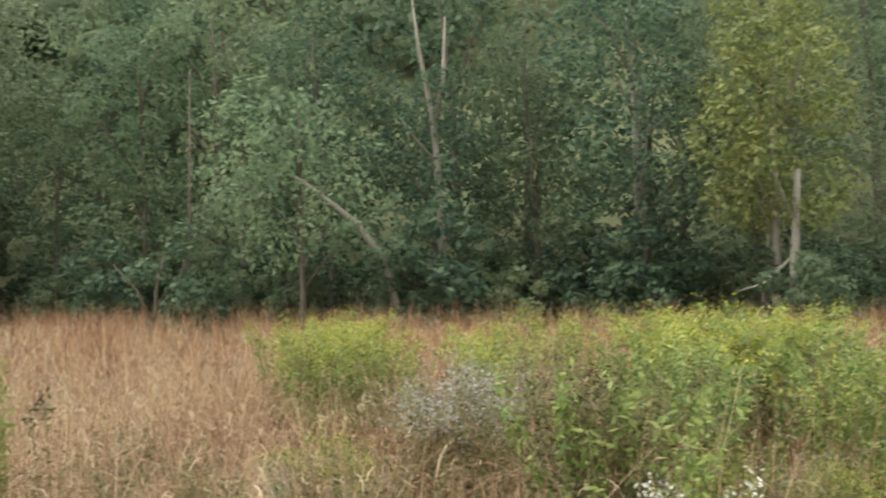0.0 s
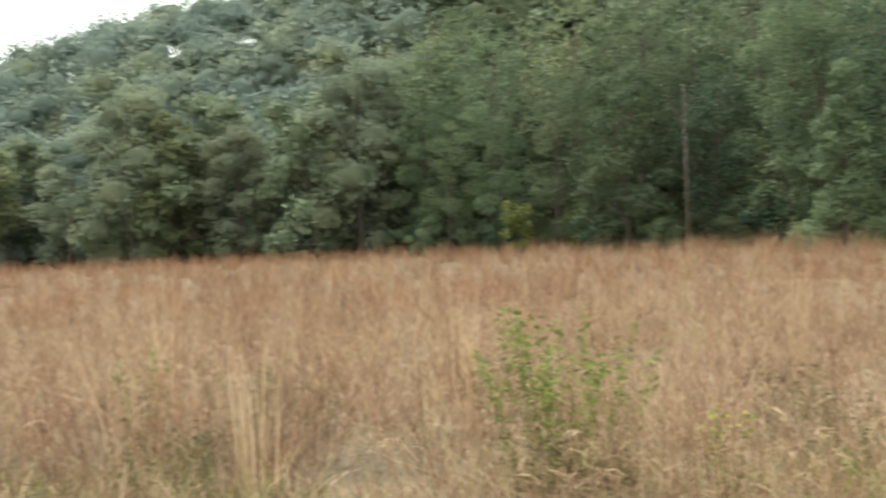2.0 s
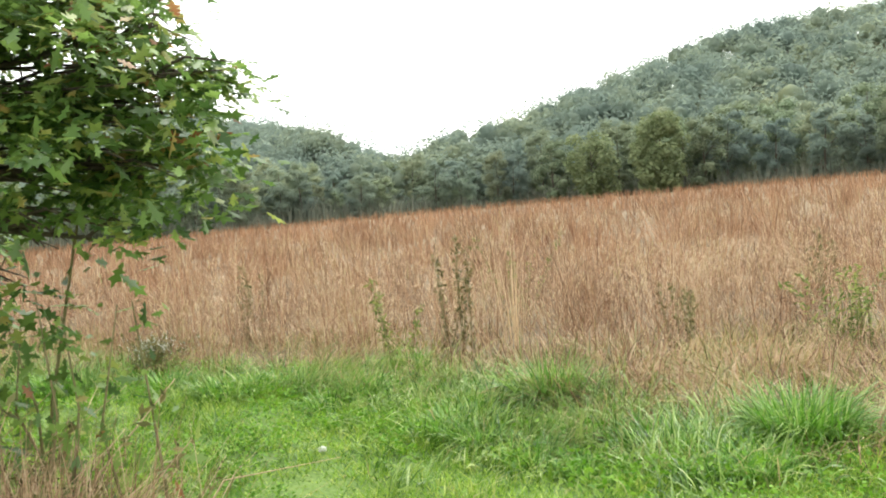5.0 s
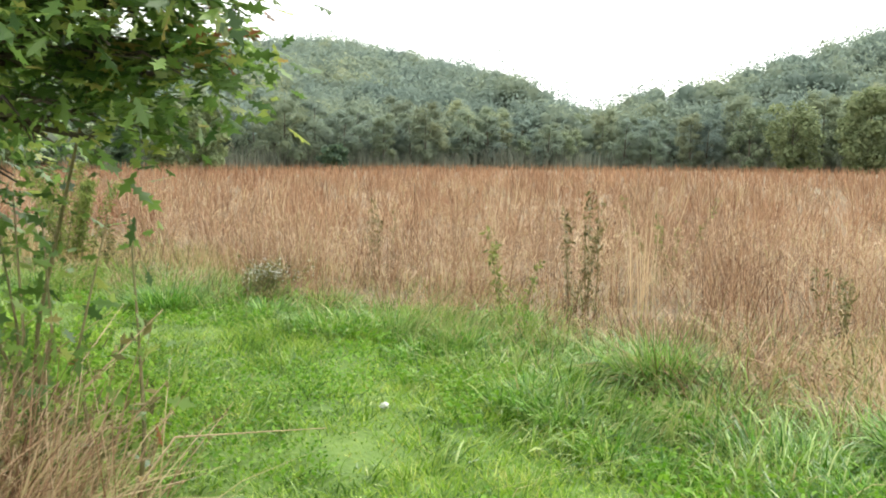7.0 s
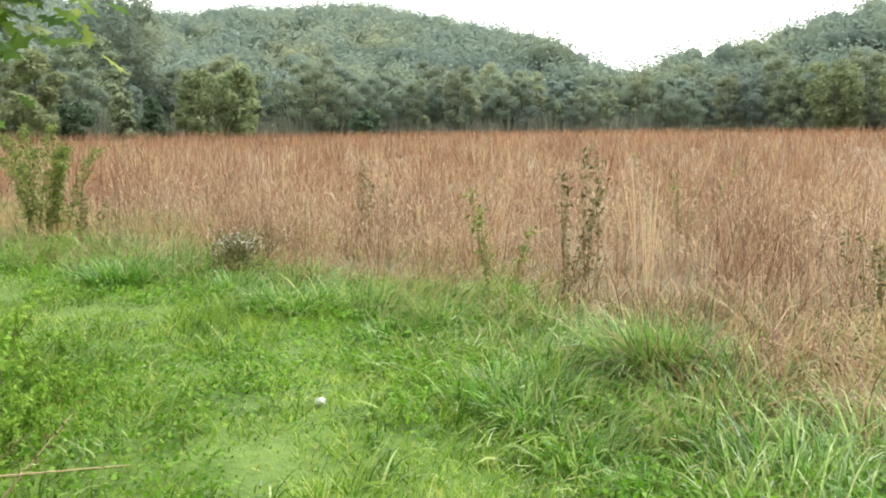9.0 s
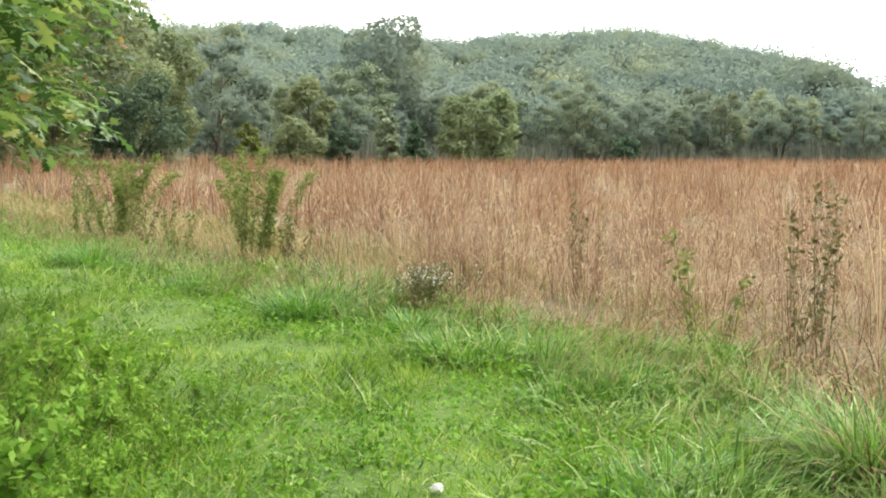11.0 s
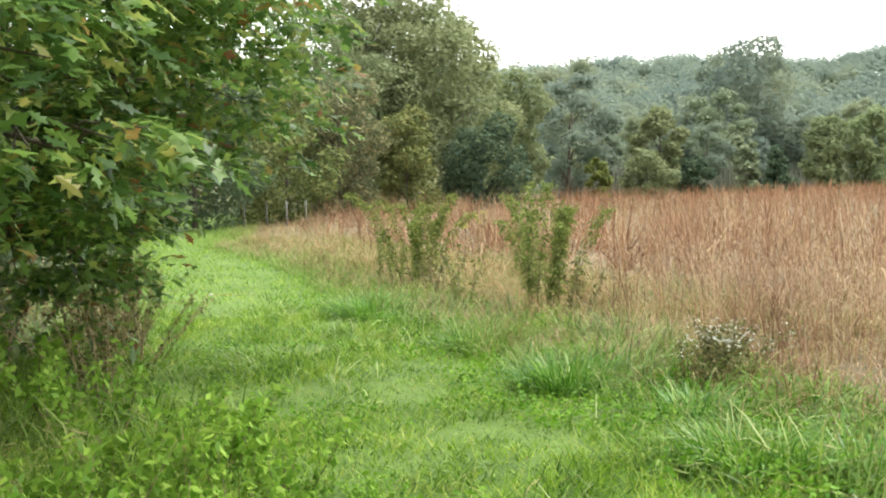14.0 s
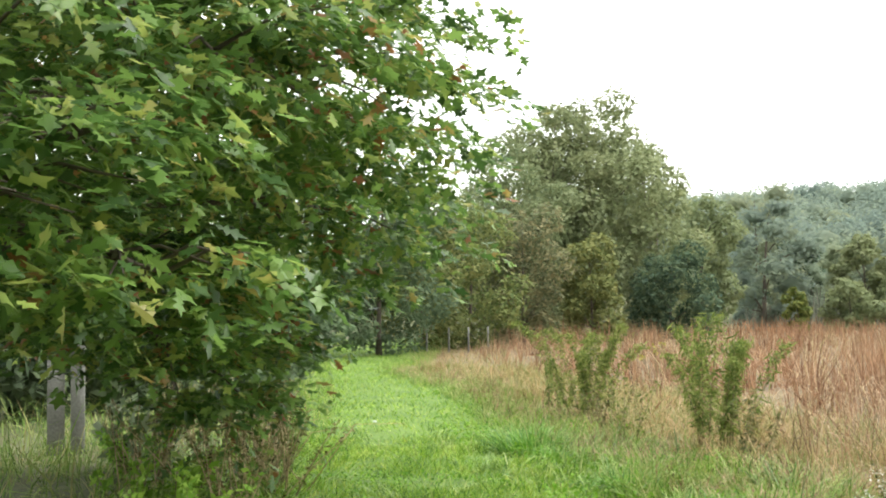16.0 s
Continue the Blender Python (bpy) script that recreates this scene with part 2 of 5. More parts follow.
def blade_arrays(base, height, width, lean, head, segs=3, droop=1.6):
    """Grass blades: each one a tapering, bending ribbon. Returns vertices and quads."""
    k = len(base)
    side = np.stack([-np.sin(head), np.cos(head), np.zeros(k)], 1)
    out = np.stack([np.cos(head), np.sin(head), np.zeros(k)], 1)
    twist = rng.uniform(0, 2 * np.pi, k)
    flat = np.stack([np.cos(twist), np.sin(twist), np.zeros(k)], 1)
    side = 0.5 * side + 0.5 * flat
    side /= np.linalg.norm(side, axis=1, keepdims=True) + 1e-6
    rows = []
    for s in range(segs + 1):
        u = s / segs
        mid = base + out * (lean * u ** droop)[:, None]
        if 0 < s < segs or s == segs:
            mid += (rng.normal(size=(k, 3)) * np.array([0.06, 0.06, 0.0])) * (height * min(u * 1.2, 1))[:, None]
        mid[:, 2] += height * (u - 0.25 * np.minimum(lean / height, 1.2) * u * u)
        w = width * (1 - 0.9 * u ** 1.5) * 0.5
        rows += [mid - side * w[:, None], mid + side * w[:, None]]
    v = np.stack(rows, 1).reshape(-1, 3)
    per = 2 * (segs + 1)
    f = np.concatenate([np.array([[2 * s, 2 * s + 1, 2 * s + 3, 2 * s + 2]]) for s in range(segs)])
    return v, (np.arange(k)[:, None, None] * per + f[None]).reshape(-1, 4)



def arch_arrays(base, length, width, tilt, bend, head, segs=3):
    """Leaves of grass that rise and bow over: each a ribbon whose lean grows along it."""
    k = len(base)
    out = np.stack([np.cos(head), np.sin(head), np.zeros(k)], 1)
    side = np.stack([-np.sin(head), np.cos(head), rng.normal(0, 0.35, k)], 1)
    mid, rows = base.copy(), []
    for s in range(segs + 1):
        u = s / segs
        if s:
            a = tilt + bend * (u - 0.5 / segs)
            mid = mid + (length / segs)[:, None] * (out * np.sin(a)[:, None] + np.array([0, 0, 1]) * np.cos(a)[:, None])
            mid[:, 2] = np.maximum(mid[:, 2], base[:, 2] + 0.012)
        w = width * (0.55 + 0.9 * u - 1.4 * u * u) * 0.62
        rows += [mid - side * w[:, None], mid + side * w[:, None]]
    per = 2 * (segs + 1)
    f = np.array([[2 * s, 2 * s + 1, 2 * s + 3, 2 * s + 2] for s in range(segs)])
    return np.stack(rows, 1).reshape(-1, 3), (np.arange(k)[:, None, None] * per + f[None]).reshape(-1, 4)


HASH = np.random.default_rng(77).uniform(-1, 1, (256, 256))


def noise(x, y, size, k=0):
    """Uneven patches of about the given size in metres, between -1 and 1."""
    u, v = x / size + 17.3 * k, y / size + 5.1 * k
    i, j = np.floor(u).astype(int), np.floor(v).astype(int)
    a, b = u - i, v - j
    a, b = a * a * (3 - 2 * a), b * b * (3 - 2 * b)
    at_ = lambda p, q: HASH[p % 256, q % 256]
    return (at_(i, j) * (1 - a) + at_(i + 1, j) * a) * (1 - b) + (at_(i, j + 1) * (1 - a) + at_(i + 1, j + 1) * a) * b


def stuff(name, v, f, mat, label, category, smooth=False):
    return tagged(new(name, mesh_from(name, v, f, [mat], smooth=smooth)), label, category, kind="stuff")


def tube(bm, points, radii, sides=6):
    """A tapering tube along points, added to bm."""
    rings = []
    for i, p in enumerate(points):
        p = Vector(p)
        d = (Vector(points[min(i + 1, len(points) - 1)]) - Vector(points[max(i - 1, 0)])).normalized()
        x = d.orthogonal().normalized()
        y = d.cross(x)
        rings.append([bm.verts.new(p + (x * math.cos(a) + y * math.sin(a)) * radii[i]) for a in (2 * math.pi * s / sides for s in range(sides))])
    for a, b in zip(rings, rings[1:]):
        best = min(range(sides), key=lambda o: sum((a[s].co - b[(s + o) % sides].co).length for s in range(sides)))
        for s in range(sides):
            bm.faces.new((a[s], a[(s + 1) % sides], b[(s + 1 + best) % sides], b[(s + best) % sides]))
    bm.faces.new(rings[0][::-1])
    bm.faces.new(rings[-1])


def part(name, bm, material, parent, label=""):
    me = bpy.data.meshes.new(name)
    bm.normal_update()
    bm.to_mesh(me)
    bm.free()
    me.materials.append(material)
    me.polygons.foreach_set("use_smooth", np.full(len(me.polygons), True))
    ob = new(name, me)
    ob.parent = parent
    return tagged(ob, label)


def part_mesh(name, me, parent, label=""):
    """Foliage, crowns and flower heads: too many pieces to count."""
    ob = new(name, me)
    ob.parent = parent
    return tagged(ob, label, kind="stuff")


# ---- the lie of the land ----
EDGE_FIELD = [(3.3, -0.2), (2.9, 1.2), (2.5, 2.6), (2.3, 4.2), (1.5, 5.1), (0.9, 6.4), (0.2, 8.3), (-1.2, 9.3), (-3.0, 10.7), (-5.5, 12.3), (-7.8, 14.0), (-12.7, 17.9), (-20.0, 22.5), (-38.0, 41.0), (-44.0, 47.0)]
EDGE_WOOD = [(-46.0, 40.5), (-28.0, 25.3), (-20.0, 19.2), (-11.0, 12.2), (-9.0, 10.2), (-6.9, 8.2), (-3.6, 6.2), (-2.6, 4.5), (-2.4, 2.0), (-3.0, -1.0), (-4.5, -5.0), (-5.5, -9.0)]
EDGE_BACK = [(-2.6, -8.2), (0.0, -5.6), (2.2, -3.2)]
LAWN = np.array(EDGE_FIELD + EDGE_WOOD + EDGE_BACK)


def lawn_depth(x, y):
    """Metres inside the mown path (negative: outside it)."""
    p = np.stack([x, y], 1)
    inside, near = np.zeros(len(p), bool), np.full(len(p), 1e9)
    for a, b in zip(LAWN, np.roll(LAWN, -1, 0)):
        d = b - a
        u = np.clip(((p - a) @ d) / (d @ d), 0, 1)
        near = np.minimum(near, np.hypot(*(p - a - u[:, None] * d).T))
        cross = (a[1] > p[:, 1]) != (b[1] > p[:, 1])
        with np.errstate(divide="ignore", invalid="ignore"):
            inside ^= cross & (p[:, 0] < (b[0] - a[0]) * (p[:, 1] - a[1]) / (b[1] - a[1]) + a[0])
    return np.where(inside, near, -near)


WOOD_AZ = [-180, -120, -75, -62, -50, -43, -37, -31, -26, -20, -14, -6, 4, 14, 26, 36, 46, 58, 70, 82, 92, 100, 110, 122, 134, 146, 160, 180]
WOOD_R = [60, 40, 30, 34, 42, 50, 62, 72, 90, 112, 135, 150, 160, 160, 150, 140, 122, 104, 90, 76, 66, 58, 50, 46, 40, 36, 34, 60]
RIDGE_AZ = [-180, -62, -48, -40, -30, -21.6, -17, -11.5, -5.5, 1.6, 4, 7.5, 14, 20, 27, 36, 40, 45, 49, 53, 59, 65, 71, 75, 82, 95, 110, 165, 180]
RIDGE_EL = [0, 0, 3.0, 5.8, 5.9, 6.2, 5.7, 6.1, 6.2, 5.1, 4.4, 2.8, 4.2, 5.9, 7.8, 8.2, 7.5, 8.3, 8.8, 8.0, 9.6, 11.3, 13.0, 13.6, 15.7, 19, 21, 21, 0]
RIDGE_R = [300, 300, 260, 260, 280, 290, 300, 310, 310, 240, 200, 190, 200, 230, 270, 300, 300, 240, 230, 190, 180, 175, 165, 155, 140, 120, 110, 100, 300]


def wood_r(az):
    return np.interp(az, WOOD_AZ, WOOD_R)


def land(x, y):
    """Height of the ground: level fields, and wooded hills behind the field's edge."""
    r, az = np.hypot(x, y), np.degrees(np.arctan2(x, y))
    r0, r1 = wood_r(az) + 6, np.interp(az, RIDGE_AZ, RIDGE_R)
    top = r1 * np.tan(np.radians(np.interp(az, RIDGE_AZ, RIDGE_EL))) - 6.0
    top = np.maximum(top, 0)
    u = np.clip((r - r0) / (r1 - r0), 0, 1)
    z = top * (0.35 * u + 0.65 * u * u * (3 - 2 * u))
    z = np.where(r > r1, top * np.clip(1 - (r - r1) / 500, 0, 1), z)
    near = np.clip(1 - r / 45, 0, 1)
    z = z + np.interp(az, [-30, -18, -10, 5, 20, 40, 110, 122, 140, 156], [0, -0.35, -0.5, 0, 0.5, 0.75, 0.75, 0.45, 0.28, 0.1]) * np.clip((r - 12) / (r0 - 18), 0, 1)
    return z + near * (0.03 * np.sin(1.7 * x + 0.6 * y) + 0.025 * np.sin(2.3 * y - 0.9 * x + 1)) * np.clip(r / 3, 0, 1)


def polar_sheet():
    rr = np.concatenate([np.arange(0.4, 14, 0.4), np.geomspace(14, 420, 60), [600, 900, 1500, 3000]])
    aa = np.radians(np.arange(0, 360, 2.0))
    r, a = np.meshgrid(rr, aa, indexing="ij")
    x, y = (r * np.sin(a)).ravel(), (r * np.cos(a)).ravel()
    v = np.concatenate([np.stack([x, y, land(x, y)], 1), [[0, 0, 0.0]]])
    na = len(aa)
    i, j = np.meshgrid(np.arange(len(rr) - 1), np.arange(na), indexing="ij")
    i, j = i.ravel(), j.ravel()
    q = np.stack([i * na + j, i * na + (j + 1) % na, (i + 1) * na + (j + 1) % na, (i + 1) * na + j], 1)
    c = np.stack([np.full(na, len(v) - 1), np.full(na, len(v) - 1), np.arange(na), (np.arange(na) + 1) % na], 1)
    me = bpy.data.meshes.new("ground")
    me.from_pydata(v.tolist(), [], q.tolist() + [[int(t[0]), int(t[3]), int(t[2])] for t in c])
    for m in (M_EARTH, M_SWARD, M_LITTER):
        me.materials.append(m)
    mid = np.array([p.center for p in me.polygons])
    deep = lawn_depth(mid[:, 0], mid[:, 1])
    wood = np.hypot(mid[:, 0], mid[:, 1]) > wood_r(np.degrees(np.arctan2(mid[:, 0], mid[:, 1]))) - 1
    me.polygons.foreach_set("material_index", np.where(deep > -0.3, 1, np.where(wood | ((mid[:, 0] < -2.4) & (mid[:, 1] < 42) & (mid[:, 1] > -9) & (mid[:, 0] < np.interp(mid[:, 1], [-9, 8.2, 12.2, 19.2, 40.5], [-5, -6.5, -10.5, -19.5, -45]))), 0, 2)).astype(np.int32))
    me.polygons.foreach_set("use_smooth", np.full(len(me.polygons), True))
    return tagged(new("ground", me), "earth under grass, level field rising to wooded hills", "ground", kind="structure")


polar_sheet()


def scatter(n, r_min, r_max, az_min, az_max, power=2.0, cx=0.0, cy=0.0):
    u = rng.uniform(0, 1, n)
    r = (r_min ** power + u * (r_max ** power - r_min ** power)) ** (1 / power)
    a = np.radians(rng.uniform(az_min, az_max, n))
    return cx + r * np.sin(a), cy + r * np.cos(a)


def lumps(x, y, s=1.0, k=0.0):
    """A smooth pattern between about -1 and 1, for clumps and thin places."""
    return (np.sin(1.1 * s * x + 0.7 * s * y + k) + np.sin(-0.6 * s * x + 1.3 * s * y + 1.7 + k) + np.sin(2.1 * s * x - 0.4 * s * y + 0.5 * k) + np.sin(0.9 * s * y * 2.2 + 0.8 * s * x + 2 * k)) / 4

# ---- trees ----
def crown_points(n, blobs, inner=0.45):
    """Points in a crown made of ellipsoids, most of them towards the outside."""
    w = np.array([b[3] * b[3] * b[4] for b in blobs]) ** 0.7
    i = rng.choice(len(blobs), n, p=w / w.sum())
    d = rng.normal(size=(n, 3))
    d /= np.linalg.norm(d, axis=1, keepdims=True)
    b = np.array(blobs)[i]
    rad = rng.uniform(inner, 1.0, n) ** 0.6 * rng.choice([1.0, 1.12, 0.9], n)
    return b[:, :3] + d * rad[:, None] * b[:, [3, 3, 4]], d


CORE = np.array([(math.cos(t), math.sin(t), -0.45) for t in np.arange(6) * math.pi / 3] + [(0.8 * math.cos(t), 0.8 * math.sin(t), 0.55) for t in (np.arange(6) + 0.5) * math.pi / 3] + [(0, 0, 0.98), (0, 0, -0.9)])
CORE_F = [(i, (i + 1) % 6, 6 + i) for i in range(6)] + [((i + 1) % 6, 6 + (i + 1) % 6, 6 + i) for i in range(6)] + [(6 + i, 6 + (i + 1) % 6, 12) for i in range(6)] + [((i + 1) % 6, i, 13) for i in range(6)]


def with_cores(v, f, centres, radii):
    """Leaf quads as triangles, and with them a leafy mass in the middle of each clump."""
    core = (centres[:, None] + CORE[None] * radii[:, None, :]).reshape(-1, 3)
    tri = np.concatenate([f[:, [0, 1, 2]], f[:, [0, 2, 3]], (len(v) + np.arange(len(centres))[:, None, None] * 14 + np.array(CORE_F)[None]).reshape(-1, 3)])
    return np.concatenate([v, core]), tri


def leaf_quads(p, d, size, flat=0.6, wide=0.5):
    """A bent leaf spray at each point, facing roughly outwards and up."""
    n = len(p)
    nrm = d * 0.6 + rng.normal(size=(n, 3)) * 0.5 + np.array([0, 0, flat])
    nrm /= np.linalg.norm(nrm, axis=1, keepdims=True)
    a = np.cross(nrm, rng.normal(size=(n, 3)))
    a /= np.linalg.norm(a, axis=1, keepdims=True) + 1e-6
    b = np.cross(nrm, a)
    s = (size * rng.uniform(0.5, 1.5, n))[:, None]
    o = rng.uniform(-0.35, 0.35, n)[:, None]
    v = np.stack([p - a * s, p + b * s * wide + a * s * o - nrm * s * 0.15, p + a * s, p - b * s * wide - a * s * o + nrm * s * 0.12], 1).reshape(-1, 3)
    return v, np.arange(4 * n).reshape(-1, 4)


def make_tree(height, spread, low, blobs_n, leaves, size, mat, label, seed, bark=None, trunk_r=0.16, limb_n=7, name="tree", taper=1.0, category="tree", core=0.0):
    """Trunk with limbs, and a crown of clumps of leaf sprays. Stands at the origin until copied or moved."""
    rnd = random.Random(seed)
    root = new(name)
    bm = bmesh.new()
    pts, rad = [], []
    bend = (rnd.uniform(-0.06, 0.06), rnd.uniform(-0.06, 0.06))
    for i in range(7):
        u = i / 6
        pts.append((bend[0] * height * u * u, bend[1] * height * u * u, -0.2 + u * height * 0.9))
        rad.append(trunk_r * (1.25 if i == 0 else 1) * (1 - 0.85 * u))
    tube(bm, pts, rad, 7)
    blobs = []
    for i in range(blobs_n):
        u = (i + 0.5) / blobs_n
        z = height * (low + (0.96 - low) * u)
        prof = math.sqrt(max(0.06, 1 - ((u - 0.48) / 0.6) ** 2)) if taper == 1.0 else (1 - u) ** taper + 0.06
        a = i * 2.4 + rnd.uniform(-0.5, 0.5)
        r = spread * prof * rnd.uniform(0.3, 0.75)
        br = spread * rnd.uniform(0.26, 0.44) * (0.5 + 0.5 * prof)
        blobs.append((r * math.cos(a) + bend[0] * z, r * math.sin(a) + bend[1] * z, z - 0.1 * br, br, br * rnd.uniform(0.55, 0.95)))
    for i in range(limb_n):
        b = blobs[(i * 3 + 1) % len(blobs)]
        u = max(0.15, min(0.85, b[2] / height - 0.18))
        s = (bend[0] * height * u * u, bend[1] * height * u * u, u * height * 0.9)
        mid = tuple(s[k] * 0.5 + b[k] * 0.5 + (0.036 * height if k == 2 else rnd.uniform(-0.2, 0.2)) for k in range(3))
        tube(bm, [s, mid, b[:3]], [trunk_r * 0.45 * (1 - 0.6 * u), trunk_r * 0.28, trunk_r * 0.08], 5)
    part("trunk", bm, bark or M_BARK, root)
    p, d = crown_points(leaves, blobs)
    v, f = leaf_quads(p, d, size)
    if core:
        q = np.array(blobs)
        v, f = with_cores(v, f, q[:, :3], q[:, [3, 3, 4]] * core)
    part_mesh("crown", mesh_from("crown", v, f, [mat], smooth=True), root)
    return tagged(root, label, category)


def polar(az, r, dz=0.0, spin=0.0, scale=1.0, seen_from=(0.0, 0.0)):
    x, y = seen_from[0] + r * math.sin(radians(az)), seen_from[1] + r * math.cos(radians(az))
    z = float(land(np.array([x]), np.array([y]))[0])
    return Matrix.Translation((x, y, z + dz)) @ Matrix.Rotation(spin, 4, "Z") @ Matrix.Scale(scale, 4)


def spot(az):
    """The place on the path from which a bearing was taken."""
    return (float(np.interp(az, [-40, -10, 20, 100, 160], [0.5, 0.4, -0.8, -0.9, -1.2])), float(np.interp(az, [-45, -30, -12, 20, 60, 160], [3.8, 3.2, 0.9, -1.2, -2.0, -2.2])))


def place(ob, az, r, spin=0.0, scale=1.0):
    ob.matrix_basis = polar(az, r, 0, spin, scale, spot(az))
    return ob


rr = random.Random(5)
used = set()


def stand(protos, az, r, scale, group, weights=None):
    """One more tree of the given kinds; the first of each kind is the one that was built."""
    p = rr.choices(protos, weights)[0]
    spin = rr.uniform(0, 6.28)
    if p in used:
        ob = copy_thing(p, polar(az, r, 0, spin) @ Matrix.Scale(scale, 4))
        ob.scale = (scale, scale, scale)
    else:
        used.add(p)
        ob = place(p, az, r, spin)
    return tagged(ob, group=group)


EDGE = [make_tree(h, s, lo, 20, 7000, 0.10, m, lab, k, trunk_r=tr) for k, (h, s, lo, m, lab, tr) in enumerate([
    (13, 3.6, 0.10, M_LEAF, "tall green woodland tree at the field's edge", 0.17),
    (15, 4.2, 0.14, M_LEAF, "broad green deciduous tree in the wood", 0.20),
    (11, 3.4, 0.06, M_LEAF_DARK, "dark green leafy tree at the wood's edge", 0.15),
    (14, 3.8, 0.14, M_LEAF_GREY, "grey-green tree with pale leaves in the wood", 0.17),
    (12, 3.2, 0.08, M_LEAF, "leafy green tree branching low at the wood's edge", 0.14)])]
SHRUB = [make_tree(h, s, 0.05, 9, 1900, 0.10, m, lab, 40 + k, trunk_r=0.05, limb_n=5, name="shrub", category="shrub") for k, (h, s, m, lab) in enumerate([
    (3.0, 1.7, M_LEAF_DARK, "dark green shrub under the trees"),
    (2.4, 1.5, M_LEAF, "leafy green shrub at the wood's edge"),
    (3.4, 1.5, M_WEED, "bright green sapling at the wood's edge")])]
BACK = [make_tree(h, 4.2, 0.12, 18, 2400, 0.17, m, lab, 30 + k, trunk_r=0.2, limb_n=5) for k, (h, m, lab) in enumerate([
    (15, M_LEAF, "tall green tree deeper in the wood"), (14, M_LEAF_DARK, "dark tree deeper in the wood"), (16, M_LEAF_GREY, "grey-green tree deeper in the wood")])]
az = 83.0
while az < 178:
    r = float(wood_r(az))
    stand(EDGE, az, r + rr.uniform(0, 3), rr.uniform(0.8, 1.1), "trees at the wood's edge", [5, 3, 5, 0.8, 4])
    for back in (6, 11):
        stand(BACK, az + rr.uniform(-2, 2), r + back + rr.uniform(0, 3), rr.uniform(0.9, 1.2), "trees deeper in the wood", [5, 3, 2])
    for _ in range(2):
        stand(SHRUB, az + rr.uniform(-2.5, 2.5), r + rr.uniform(-2, 1.5), rr.uniform(0.6, 1.2), "shrubs along the wood", [5, 4, 1])
    az += math.degrees(rr.uniform(3.2, 4.2) / r)
for k, p in enumerate(EDGE + BACK + SHRUB):
    if p not in used:
        stand([p], 96 + 7 * k, float(wood_r(96 + 7 * k)) + 2, 1.0, "trees at the wood's edge")

FARTREE = [make_tree(h, s, lo, 16, 3000, 0.2, m, lab, 60 + k, trunk_r=0.2, limb_n=4, core=0.6) for k, (h, s, lo, m, lab) in enumerate([
    (11, 4.6, 0.04, M_LEAF_GREY, "pale green tree in the far wood"),
    (12, 4.4, 0.06, M_LEAF_HAZE, "green tree in the far wood, greyed by painted haze"),
    (10, 4.0, 0.04, M_FAR_HAZED, "rounded tree in the far wood, green paled by painted haze"),
    (11, 4.0, 0.04, M_LEAF_YELLOW, "yellowing tree in the far wood")])]
used.add(FARTREE[3])
tagged(place(FARTREE[3], 41.5, 136, 0.4), group="trees beyond the field")
az = -28.0
while az < 84:
    r = float(wood_r(az))
    el = float(np.interp(az, [-28, 0, 7, 15, 30, 45, 60, 75, 84], [3.6, 3.2, 2.3, 2.9, 4.0, 5.6, 7.0, 8.6, 9.8]))
    for back in (0, 7, 14) if -6 < az < 22 else (0, 7):
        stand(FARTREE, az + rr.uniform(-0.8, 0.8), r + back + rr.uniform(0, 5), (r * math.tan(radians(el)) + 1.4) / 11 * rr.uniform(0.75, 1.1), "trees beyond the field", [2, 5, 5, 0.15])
    az += math.degrees(rr.uniform(4.6, 6.4) / r)

for az in np.arange(-3, 17, 1.1):
    stand(FARTREE, float(az), 164 + rr.uniform(0, 8), rr.uniform(0.35, 0.6), "trees beyond the field", [1, 5, 5, 0])

